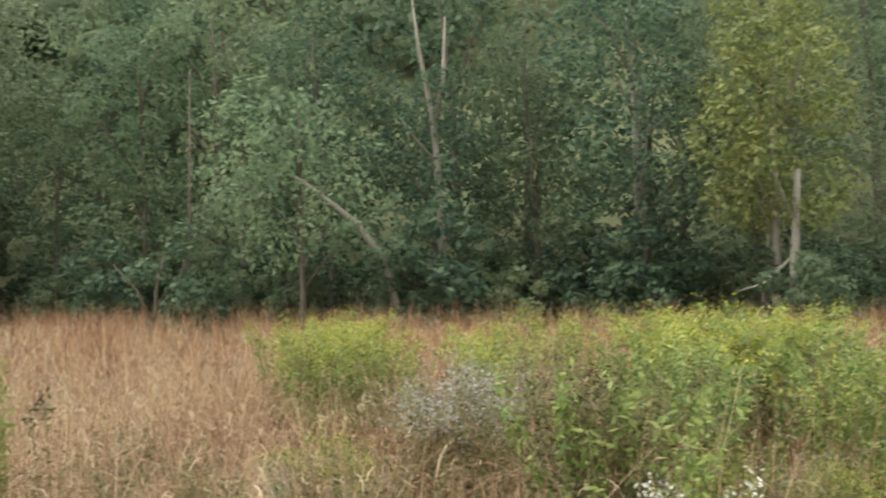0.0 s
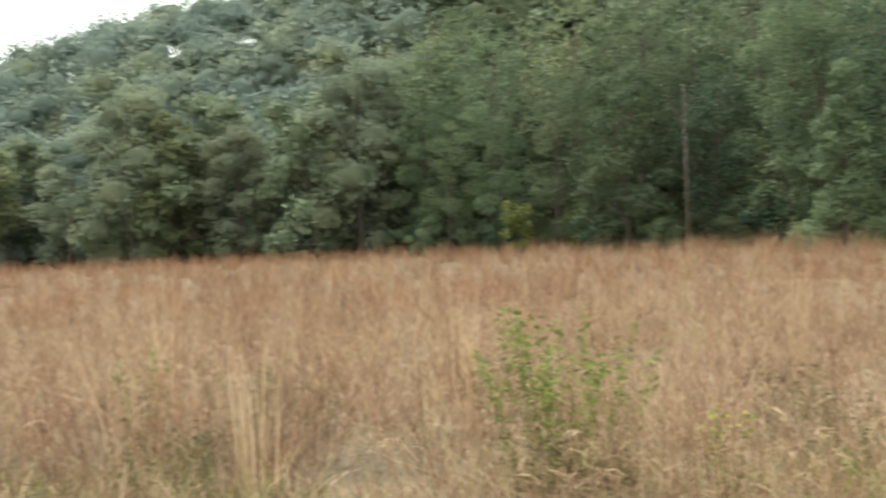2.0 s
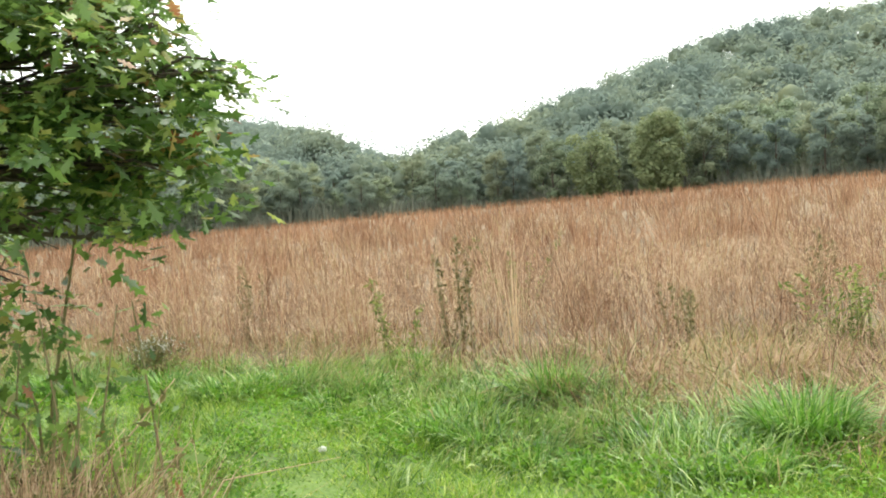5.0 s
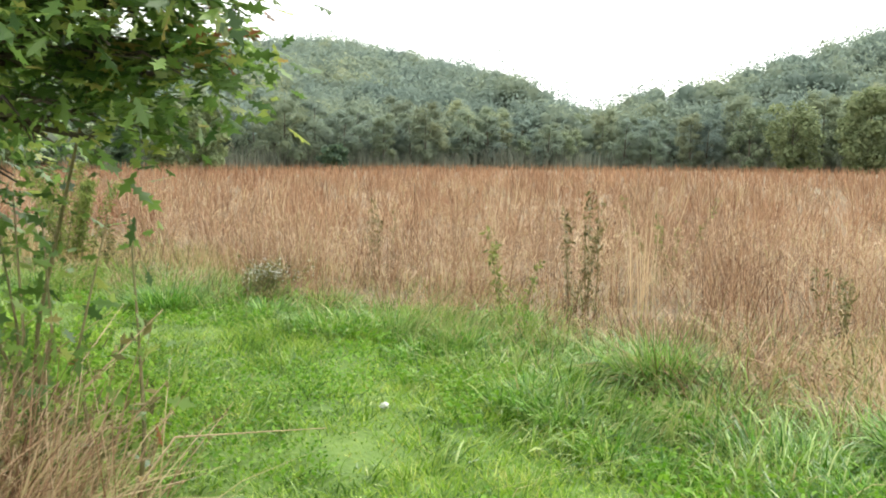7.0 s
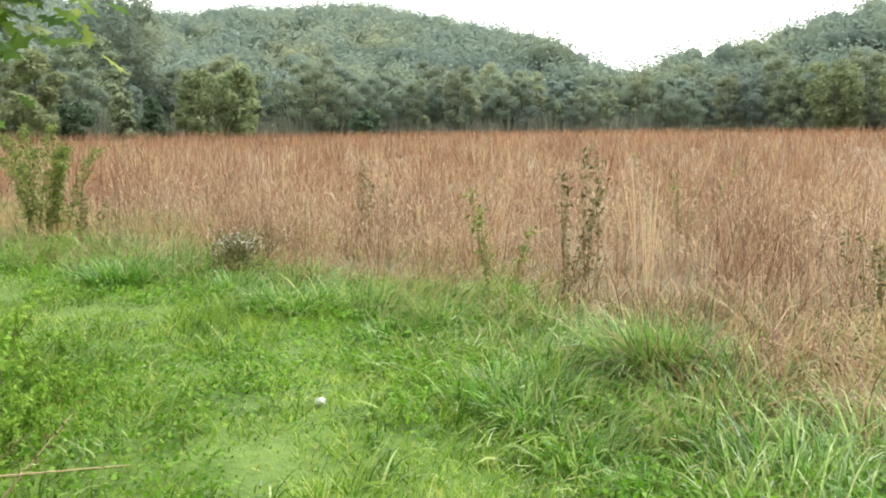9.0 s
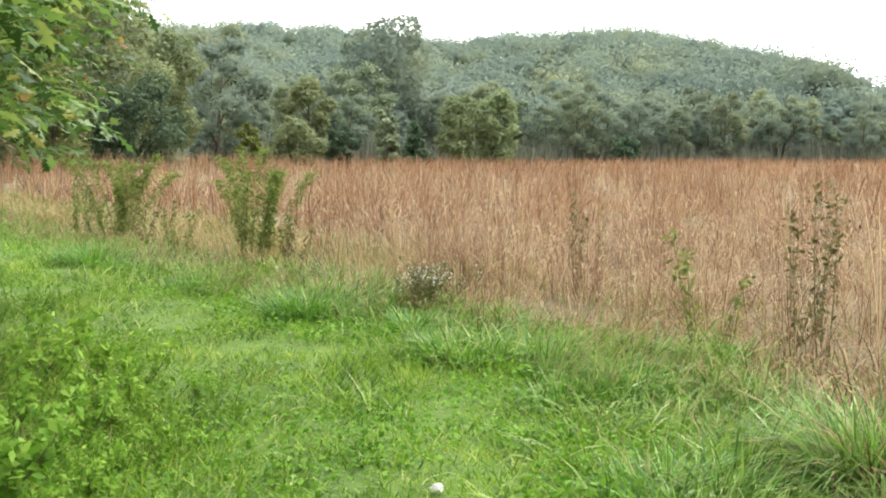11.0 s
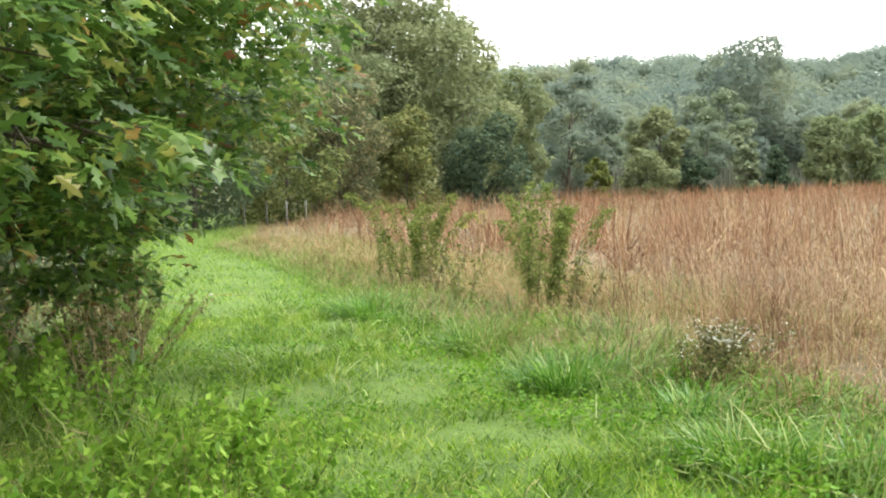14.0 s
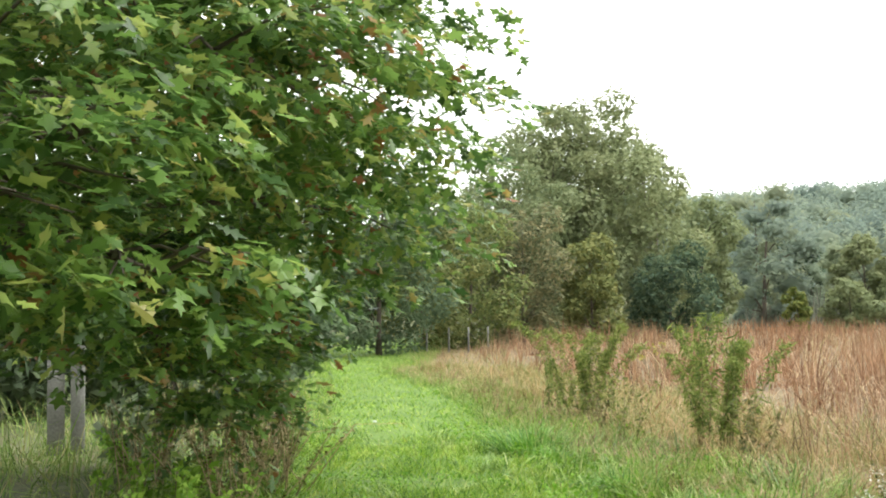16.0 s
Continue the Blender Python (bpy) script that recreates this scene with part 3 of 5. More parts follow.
# single trees and bushes standing before the woods: azimuth, range, height, spread, low, leaves, size, material, words, bark, taper
SINGLE = [
    (-37.2, 64, 15.0, 6.2, 0.05, 24000, 0.15, M_LEAF_COPSE, "tall broad grey-green tree in the copse by the path", None, 1.0),
    (-39.6, 62, 14.4, 4.2, 0.05, 15000, 0.14, M_LEAF_COPSE, "tall green tree crowding the copse", None, 1.0),
    (-42.0, 56, 11.2, 3.8, 0.05, 13000, 0.13, M_LEAF_COPSE, "green tree in the copse by the path", None, 1.0),
    (-34.0, 66, 12.4, 4.0, 0.06, 14000, 0.14, M_LEAF_COPSE, "green tree with a pale trunk in the copse", M_BARK_PALE, 1.0),
    (-31.6, 72, 9.2, 3.0, 0.05, 6000, 0.17, M_LEAF_COPSE, "green tree at the end of the copse", None, 1.0),
    (-33.2, 58, 4.9, 2.9, 0.04, 6000, 0.13, M_LEAF_DARK, "dark rounded bush before the copse", None, 1.0),
    (-37.4, 54, 5.4, 2.6, 0.04, 6000, 0.12, M_LEAF_OLIVE, "yellow-green small tree before the copse", None, 1.0),
    (-41.2, 49, 6.6, 2.6, 0.05, 7000, 0.11, M_LEAF_RUSSET, "russet-tinged small tree before the copse", None, 1.0),
    (-44.2, 46, 6.4, 2.7, 0.04, 7500, 0.11, M_LEAF_OLIVE, "green small tree along the path's end", None, 1.0),
    (-46.8, 43, 7.2, 2.8, 0.04, 8000, 0.11, M_LEAF_OLIVE, "dull green small tree along the path's end", None, 1.0),
    (-49.2, 40, 7.6, 3.0, 0.04, 8000, 0.11, M_LEAF, "green tree beyond the path's bend", None, 1.0),
    (-53.5, 38, 7.4, 3.0, 0.05, 4500, 0.13, M_LEAF, "green tree behind the oak", None, 1.0),
    (-58.5, 35, 7.2, 3.0, 0.05, 3500, 0.14, M_LEAF_DARK, "dark green tree behind the oak", None, 1.0),
    (-64.0, 33, 7.8, 3.2, 0.05, 3500, 0.14, M_LEAF, "green tree in the hedge behind the oak", None, 1.0),
    (-70.0, 32, 7.6, 3.2, 0.05, 3000, 0.14, M_LEAF, "leafy tree in the hedge behind the oak", None, 1.0),
    (-19.2, 138, 17.2, 7.6, 0.08, 9000, 0.34, M_FAR_HAZED, "tall spreading dark green tree beyond the field", None, 1.0),
    (-23.3, 86, 7.2, 2.5, 0.08, 5000, 0.19, M_LEAF_COPSE, "silvery-leaved tree beyond the field", None, 1.0),
    (-27.1, 98, 8.0, 3.0, 0.06, 4500, 0.22, M_LEAF_DARK, "dark rounded tree beyond the field", None, 1.0),
    (-24.0, 80, 3.7, 2.3, 0.05, 3500, 0.16, M_LEAF_COPSE, "olive bush at the field's far side", None, 1.0),
    (-14.9, 112, 7.4, 2.9, 0.06, 4000, 0.22, M_LEAF_COPSE, "yellow-green tree beyond the field", None, 1.0),
    (-12.9, 115, 8.1, 3.1, 0.05, 4500, 0.24, M_LEAF_COPSE, "round light green tree beyond the field", None, 1.0),
    (-17.4, 100, 4.2, 2.2, 0.03, 3500, 0.17, M_LEAF_DARK, "dark green low fir at the field's far side", None, 0.9),
    (-18.9, 104, 5.3, 1.7, 0.05, 3000, 0.19, M_LEAF_GREY, "small silvery tree at the field's far side", None, 1.0),
    (-26.6, 74, 3.2, 1.1, 0.05, 2200, 0.14, M_WEED, "slender light green sapling in the field", None, 1.0),
    (-21.6, 84, 3.2, 1.6, 0.05, 2600, 0.15, M_LEAF_DARK, "dark bush at the field's far side", None, 1.0),
    (-5.9, 132, 3.4, 2.4, 0.03, 3000, 0.2, M_LEAF_DARK, "dark green low bush far across the field", None, 1.0),
    (38.4, 128, 14.6, 5.0, 0.10, 6500, 0.30, M_LEAF_YELLOW, "yellow-leaved tree before the hillside wood", None, 1.0),
    (22.4, 148, 11.4, 4.6, 0.05, 5000, 0.32, M_LEAF_COPSE, "light green tree before the hillside wood", None, 1.0),
    (18.8, 152, 9.6, 4.6, 0.05, 4000, 0.28, M_LEAF_COPSE, "pale olive tree before the hillside wood", None, 1.0),
    (45.0, 118, 15.4, 4.6, 0.05, 6000, 0.28, M_LEAF_COPSE, "tall green tree before the hillside wood", None, 1.0),
    (59.8, 102, 15.0, 4.2, 0.06, 6000, 0.26, M_LEAF_COPSE, "light green tree on the wooded slope", None, 1.0),
    (69.6, 92, 13.0, 4.0, 0.06, 6000, 0.24, M_LEAF_COPSE, "fresh green tree on the wooded slope", None, 1.0),
    (94.0, 60, 10.4, 3.2, 0.05, 6500, 0.16, M_LEAF, "rounded green tree at the wood's edge", None, 1.0),
    (104.9, 46, 8.0, 2.2, 0.02, 6500, 0.11, M_LEAF, "pointed light green young tree at the wood's edge", None, 0.8),
    (110.5, 47, 11.5, 3.6, 0.06, 9000, 0.12, M_LEAF_GREY, "broad tree with pale speckled leaves", None, 1.0),
    (133.4, 34, 8.0, 3.8, 0.32, 3000, 0.11, M_LEAF, "spreading light green tree at the wood's edge", None, 1.0),
    (158.5, 32, 11.0, 3.2, 0.30, 8000, 0.10, M_LEAF_OLIVE, "yellowing tree at the wood's edge", M_BARK_PALE, 1.0)]
for i, (a, r, h, s, lo, nl, sz, m, words, bark, taper) in enumerate(SINGLE):
    low_bush = h < 5.0
    place(make_tree(h, s, lo, 22 if h > 6 else 14, nl, sz, m, words, 100 + i, bark=bark, trunk_r=0.012 * h + 0.02, name="bush" if low_bush else "tree", taper=taper, category="bush" if low_bush else "tree"), a, r, i * 1.3)


def bare_trunk(az, r, pts, radii, label, forks=(), mat=None, name="dead_tree"):
    """A trunk with bare limbs; points are metres across, away and up from its foot."""
    root = tagged(new(name), label, "tree")
    bm = bmesh.new()
    tube(bm, pts, radii, 8)
    part("trunk", bm, mat or M_BARK_PALE, root)
    for f, fr in forks:
        bm = bmesh.new()
        tube(bm, f, fr, 6)
        part("limb", bm, mat or M_BARK_PALE, root)
    root.matrix_basis = polar(az, r, 0, -radians(az), seen_from=spot(az))
    return root


bare_trunk(140.8, 35.5, [(0.2, 0, -0.1), (0.1, 0, 3), (0, 0, 5.6), (-0.15, 0, 7.2), (-0.55, 0, 9.4), (-0.8, 0, 11.5)], [0.16, 0.14, 0.12, 0.10, 0.06, 0.03],
           "pale bare forked tree trunk in the wood", [([(-0.1, 0, 6.8), (0.25, 0, 8.4), (0.35, 0, 10.6)], [0.11, 0.08, 0.03]), ([(-0.05, 0, 5.6), (-0.9, -0.2, 6.6), (-1.3, -0.2, 7.2)], [0.06, 0.04, 0.02])])
bare_trunk(137.2, 33, [(0.9, 0, -0.1), (0.4, 0, 2.2), (-0.5, 0, 3.4), (-1.7, 0, 4.4), (-2.4, 0, 4.9)], [0.14, 0.13, 0.11, 0.07, 0.04], "leaning pale tree trunk at the wood's edge")
bare_trunk(127.5, 37, [(0, 0, -0.1), (0, 0, 4), (0.05, 0, 9)], [0.06, 0.05, 0.02], "slender dark straight tree trunk at the wood's edge", mat=M_BARK)
bare_trunk(151.5, 35, [(0, 0, -0.1), (0, 0, 4), (-0.05, 0, 8.5)], [0.11, 0.09, 0.06], "tall grey tree trunk at the wood's edge", [([(0, 0, 6.2), (0.5, 0, 6.5), (1.2, -0.1, 7.0)], [0.05, 0.04, 0.02])])
bare_trunk(159.3, 31, [(0, 0, -0.1), (0.05, 0, 2.0), (0.2, 0, 4.6)], [0.15, 0.13, 0.09], "pale straight tree trunk at the wood's edge", [([(0.05, 0, 2.2), (-0.8, -0.2, 1.4), (-1.5, -0.3, 1.2)], [0.05, 0.035, 0.015]), ([(0.1, 0, 3.0), (-0.3, 0, 4.2), (-0.7, 0, 5.0)], [0.05, 0.035, 0.02])])
bare_trunk(125.6, 34, [(0, 0, -0.1), (0.1, 0, 1.4), (0.5, 0, 3.0)], [0.07, 0.05, 0.02], "bare grey branches of a dead shrub", [([(0, 0, 0.3), (-0.5, 0, 1.4), (-1.2, 0, 2.2)], [0.05, 0.04, 0.015]), ([(0.05, 0, 0.8), (0.8, -0.1, 1.8), (1.2, -0.1, 2.8)], [0.04, 0.03, 0.015])], name="dead_shrub", mat=M_BARK)
bare_trunk(97.1, 52, [(0, 0, -0.1), (0, 0, 4), (0.05, 0, 8.2)], [0.07, 0.055, 0.03], "grey broken dead tree standing before the wood", [([(0.03, 0, 6.8), (0.5, 0, 7.6)], [0.04, 0.02]), ([(0.02, 0, 6.0), (-0.45, 0, 7.1)], [0.05, 0.02])], mat=M_BARK)
bare_trunk(-33.9, 64.5, [(0, 0, -0.1), (0, 0, 4), (0.1, 0, 7.5)], [0.14, 0.12, 0.06], "pale slender tree trunk in the copse")

# wooded hills
x, y = scatter(60000, 70, 330, -50, 172, power=1.4)
r, a = np.hypot(x, y), np.degrees(np.arctan2(x, y))
ridge = np.interp(a, RIDGE_AZ, RIDGE_R)
slope = np.flatnonzero((r > wood_r(a) + 10) & (r < ridge - 16) & ((r > ridge - 158) | (a > 80)))[:3500]
crest = np.flatnonzero((r > ridge - 18) & (r < ridge + 6) & (a < 100))[:1900]
keep = np.concatenate([slope, crest])
gx, gy = scatter(1000, 175, 330, -8, 22, power=1.4)
ga, gr = np.degrees(np.arctan2(gx, gy)), np.hypot(gx, gy)
fill = gr < np.interp(ga, RIDGE_AZ, RIDGE_R) + 4
x, y = np.concatenate([x[keep], gx[fill]]), np.concatenate([y[keep], gy[fill]])


def canopy(pick, k, size, mat, label):
    """Crowns of a wood seen from afar: leaf sprays about a leafy mass, on uneven heights."""
    cx, cy = x[pick], y[pick]
    p0 = np.stack([cx, cy, land(cx, cy) + rng.uniform(1.8, 6.4, len(cx))], 1)
    rad = rng.uniform(2.6, 5.0, len(cx)) * (1 + 0.25 * noise(cx, cy, 30.0, 11))
    d = rng.normal(size=(len(cx), k, 3))
    d[:, :, 2] = np.abs(d[:, :, 2]) * 1.2 - 0.4
    d /= np.linalg.norm(d, axis=2, keepdims=True)
    pts = p0[:, None] + d * (rad[:, None] * rng.uniform(0.42, 0.98, (len(cx), k)))[:, :, None] * rng.uniform(0.82, 1.22, (len(cx), 1, 3))
    v, f = leaf_quads(pts.reshape(-1, 3), d.reshape(-1, 3), size)
    v, f = with_cores(v, f, p0, np.repeat(rad[:, None], 3, 1) * rng.uniform(0.34, 0.48, (len(rad), 3)))
    stuff("hillside_wood", v, f, mat, label, "woods", smooth=True)


n = 12000
a = rng.uniform(-28, 62, n)
q = wood_r(a) + rng.uniform(-1.0, 4.0, n)
bx, by = q * np.sin(np.radians(a)), q * np.cos(np.radians(a))
v, f = blade_arrays(np.stack([bx, by, land(bx, by) - 0.1], 1), rng.uniform(0.8, 3.2, n) * (1 + 0.5 * noise(bx, by, 7.0, 12)), rng.uniform(0.06, 0.2, n), np.abs(rng.normal(0, 0.7, n)), rng.uniform(0, 6.28, n), 2)
stuff("grey_brush", v, f, M_BRUSH, "grey leafless brush and thin stems along the far wood", "brush")

near_wood = np.degrees(np.arctan2(x, y)) > 84
# hills in the leaf colour with haze painted in, nearer wood in plain green
canopy(~near_wood, 104, 0.33, M_FAR_HAZED, "far deciduous woods covering the hills, green paled by painted haze")
canopy(near_wood, 120, 0.29, M_LEAF, "deep green woods rising behind the wood's edge")

# ---- the oak beside the path ----
OAK_LEAF = np.array([(0, 0), (0.14, 0.18), (0.07, 0.30), (0.30, 0.44), (0.10, 0.54), (0.33, 0.80), (0.12, 0.84), (0, 1.18), (-0.12, 0.84), (-0.33, 0.80), (-0.10, 0.54), (-0.30, 0.44), (-0.07, 0.30), (-0.14, 0.18)])
OAK_TRI = np.array([(0, 1, 2), (0, 2, 12), (0, 12, 13), (2, 3, 4), (12, 10, 11), (2, 4, 10), (2, 10, 12), (4, 5, 6), (10, 8, 9), (4, 6, 8), (4, 8, 10), (6, 7, 8)])
FAR_LEAF = np.array([(0, 0), (0.23, 0.24), (0.10, 0.38), (0.36, 0.62), (0.13, 0.76), (0, 1.12), (-0.13, 0.76), (-0.36, 0.62), (-0.10, 0.38), (-0.23, 0.24)])
FAR_TRI = np.array([(0, 1, 2), (0, 2, 8), (0, 8, 9), (2, 3, 4), (2, 4, 6), (2, 6, 8), (8, 6, 7), (4, 5, 6)])


def oak_leaf_arrays(p, nrm, size, droop=0.5, tip=None, fine=True):
    """Lobed leaves about a midrib, each bent and of its own size."""
    n = len(p)
    out, tri = (OAK_LEAF, OAK_TRI) if fine else (FAR_LEAF, FAR_TRI)
    if tip is None:
        tip = rng.normal(size=(n, 3)) + np.array([0, 0, -droop])
    tip = tip - nrm * (tip * nrm).sum(1, keepdims=True)
    tip /= np.linalg.norm(tip, axis=1, keepdims=True) + 1e-6
    side = np.cross(nrm, tip)
    s = size * rng.uniform(0.6, 1.3, n)
    bend = rng.uniform(-0.5, 0.15, n)
    v = p[:, None] + (side[:, None] * out[None, :, :1] + tip[:, None] * out[None, :, 1:]) * s[:, None, None] + nrm[:, None] * (bend[:, None] * (np.abs(out[:, 0]) + 0.35 * out[:, 1] ** 2)[None] * s[:, None])[:, :, None]
    return v.reshape(-1, 3), (np.arange(n)[:, None, None] * len(out) + tri[None]).reshape(-1, 3)


def oak_sprays(n, blobs, inner, size, leaves=9, fine=True, reach=0.26):
    """Leaves set alternately along twigs; the twigs lie in loose tiers and droop outwards."""
    p, d = crown_points(n, blobs, inner)
    tier = 0.40
    shift = 0.35 * noise(p[:, 0], p[:, 1], 1.3)
    z = (p[:, 2] + shift) / tier
    p[:, 2] = tier * (np.floor(z) + 0.5 + (z - np.floor(z) - 0.5) * 0.4) - shift
    out = d * np.array([1, 1, 0.25]) + rng.normal(size=d.shape) * np.array([0.5, 0.5, 0.2]) + np.array([0, 0, -0.15])
    out /= np.linalg.norm(out, axis=1, keepdims=True)
    up = np.array([0, 0, 1.0]) + 0.25 * d + rng.normal(size=d.shape) * 0.22
    side = np.cross(out, up)
    ps, tips, nrms = [], [], []
    for j in range(leaves):
        u = j / (leaves - 1)
        hand = 0.0 if j == leaves - 1 else (1.0 if j % 2 else -1.0)
        ps.append(p + out * reach * (u - 0.5) + np.array([0, 0, -0.10 * u * u]) + rng.normal(size=p.shape) * 0.025)
        tips.append(out * 0.7 + side * hand * 0.8 + np.array([0, 0, -0.3]) + rng.normal(size=p.shape) * 0.3)
        nrms.append(up + rng.normal(size=p.shape) * 0.4)
    nrm = np.concatenate(nrms)
    nrm /= np.linalg.norm(nrm, axis=1, keepdims=True)
    return oak_leaf_arrays(np.concatenate(ps), nrm, size, tip=np.concatenate(tips), fine=fine)


OAK_BLOBS = [(-5.2, 5.8, 5.6, 2.3, 1.4), (-4.6, 7.3, 4.7, 1.5, 1.1), (-3.9, 5.5, 4.2, 1.6, 1.1), (-6.5, 7.2, 4.0, 1.9, 1.4), (-4.0, 6.7, 2.8, 1.2, 0.8), (-3.5, 5.2, 2.4, 1.2, 0.8),
             (-4.9, 8.1, 3.1, 1.3, 1.1), (-6.0, 8.9, 2.3, 1.35, 1.0), (-6.2, 6.8, 2.0, 1.1, 0.6), (-7.4, 7.6, 1.8, 1.0, 0.7), (-8.6, 8.0, 1.6, 1.0, 0.5), (-9.2, 7.4, 2.4, 1.2, 0.8), (-7.6, 6.6, 1.6, 1.0, 0.5), (-5.0, 4.4, 3.2, 1.5, 1.1), (-3.6, 3.7, 2.8, 1.1, 0.9), (-2.7, 3.8, 2.2, 0.85, 0.75), (-1.36, 3.32, 2.12, 0.42, 0.14), (-1.5, 3.4, 1.85, 0.6, 0.16),
             (-1.7, 3.5, 2.35, 0.7, 0.2), (-1.9, 3.6, 2.7, 0.6, 0.2), (-3.0, 4.4, 3.3, 0.9, 0.6), (-1.75, 3.4, 1.62, 0.45, 0.12), (-2.1, 3.5, 1.42, 0.4, 0.1), (-7.0, 8.7, 1.4, 1.0, 0.8), (-5.4, 7.2, 1.7, 0.95, 0.6), (-6.8, 5.2, 2.6, 1.6, 1.2), (-4.6, 6.0, 1.7, 0.8, 0.5),
             (-2.9, 5.2, 1.9, 0.6, 0.45), (-2.5, 3.4, 1.5, 0.75, 0.45), (-2.1, 3.4, 2.0, 0.7, 0.22), (-1.36, 3.4, 1.80, 0.36, 0.2), (-1.6, 3.45, 1.56, 0.3, 0.12), (-1.5, 3.5, 2.1, 0.5, 0.2), (-2.2, 3.6, 2.9, 0.7, 0.3), (-3.2, 4.0, 1.2, 0.6, 0.5), (-6.2, 8.1, 1.0, 0.7, 0.6), (-1.28, 3.3, 2.40, 0.38, 0.12), (-1.5, 3.5, 2.6, 0.45, 0.15), (-2.0, 3.5, 2.2, 0.55, 0.2), (-2.3, 3.5, 2.5, 0.6, 0.25), (-1.8, 3.45, 2.48, 0.5, 0.16), (-1.12, 3.3, 2.22, 0.3, 0.12), (-1.25, 3.32, 2.05, 0.3, 0.1), (-2.7, 4.9, 1.75, 0.55, 0.18), (-2.9, 5.5, 2.1, 0.6, 0.2), (-3.1, 5.9, 1.6, 0.6, 0.2), (-2.6, 4.6, 2.2, 0.5, 0.15), (-7.9, 8.9, 2.6, 1.3, 1.2), (-8.4, 7.6, 4.2, 1.8, 1.5)]


def oak():
    root = tagged(new("oak_tree"), "spreading green oak with low leafy branches beside the path", "tree")
    base = Vector((-5.6, 5.9, 0))
    bm = bmesh.new()
    tube(bm, [(-5.6, 5.9, -0.15), (-5.58, 5.9, 0.4), (-5.5, 5.85, 1.6), (-5.35, 5.8, 3.2), (-5.2, 5.8, 5.2)], [0.27, 0.2, 0.17, 0.13, 0.05], 10)
    part("trunk", bm, M_BARK, root)
    rnd = random.Random(3)
    for b in OAK_BLOBS:
        bm = bmesh.new()
        z0 = max(1.9, min(3.6, b[2] - 0.5))
        s = Vector((-5.5 + 0.03 * z0, 5.87, z0))
        e = Vector(b[:3])
        mid = s.lerp(e, 0.5) + Vector((rnd.uniform(-0.15, 0.15), rnd.uniform(-0.15, 0.15), 0.12))
        tube(bm, [s, mid, e], [0.034, 0.022, 0.010], 6)
        for _ in range(9):
            d = Vector((rnd.gauss(0, 1), rnd.gauss(0, 1), rnd.gauss(0, 0.5))).normalized()
            st = mid.lerp(e, rnd.uniform(0.3, 1))
            tip = e + Vector((d.x * b[3], d.y * b[3], d.z * b[4])) * 0.72
            tube(bm, [st, st.lerp(tip, 0.5) + Vector((0, 0, 0.06)), tip], [0.012, 0.008, 0.003], 4)
        part("limb", bm, M_BARK, root)
    near = [q for q in OAK_BLOBS if q[1] < 4.5 and q[0] > -4.0 and q[2] > 1.75]
    for name, v, f in [("crown", *oak_sprays(2700, OAK_BLOBS, 0.5, 0.098)), ("near_crown", *oak_sprays(1450, near, 0.3, 0.084)),
                       ("inner_crown", *oak_sprays(2600, [(b[0], b[1], b[2], b[3] * 0.8, b[4] * 0.8) for b in OAK_BLOBS if b[1] > 4.0], 0.2, 0.105, fine=False)),
                       ("rear_crown", *oak_sprays(3900, [b for b in OAK_BLOBS if b[1] > 6.0], 0.15, 0.10, fine=False))]:
        part_mesh(name, mesh_from(name, v, f, [M_OAK]), root)


oak()
for a, r, s in [(-60, 17, 0.9), (-63, 18, 1.0), (-66, 17.5, 0.9), (-69, 17, 1.0), (-72, 16, 1.0), (-57, 19, 0.8), (-54.5, 22, 0.8)]:
    ob = stand(SHRUB, a, r, s, "shrubs along the wood", [5, 4, 0])
    ob.location.x, ob.location.y = 0.5 + r * math.sin(radians(a)), 3.8 + r * math.cos(radians(a))

for a, r, s in [(140.3, 33.2, 1.35), (139.2, 33.5, 1.0), (159.6, 28.6, 0.9), (152, 33, 1.2), (127.2, 34.5, 1.1)]:
    ob = stand(SHRUB, a, r, s, "shrubs along the wood", [5, 4, 1])
    ob.location = polar(a, r, seen_from=spot(a)).translation

for a in np.arange(86, 177, 2.0):
    r = float(wood_r(a)) + 1.8
    ob = stand(SHRUB, float(a), r, 0.9, "shrubs along the wood", [5, 3, 0])
    ob.location = polar(float(a), r, seen_from=spot(a)).translation

# ---- grasses ----
def field_zone(x, y):
    """0 on the mown path, growing to 1 in the standing dry field."""
    d = -lawn_depth(x, y)
    near = np.clip(d / 0.9, 0, 1)
    az = np.degrees(np.arctan2(x, y))
    # on the field's near corner the growth stays low for some metres
    low = np.interp(az, [3, 17, 30, 60, 80, 112, 125], [0.1, 1.6, 3.8, 3.8, 2.5, 1.0, 0.1])
    wide = np.clip((d - 0.6 * low) / (0.5 * low + 0.5), 0, 1)
    far = np.where((az > -52) & (az < -18), np.clip((d - 0.4) / 2.8, 0, 1) ** 1.3, 1)
    return np.minimum(np.minimum(near, wide), far)


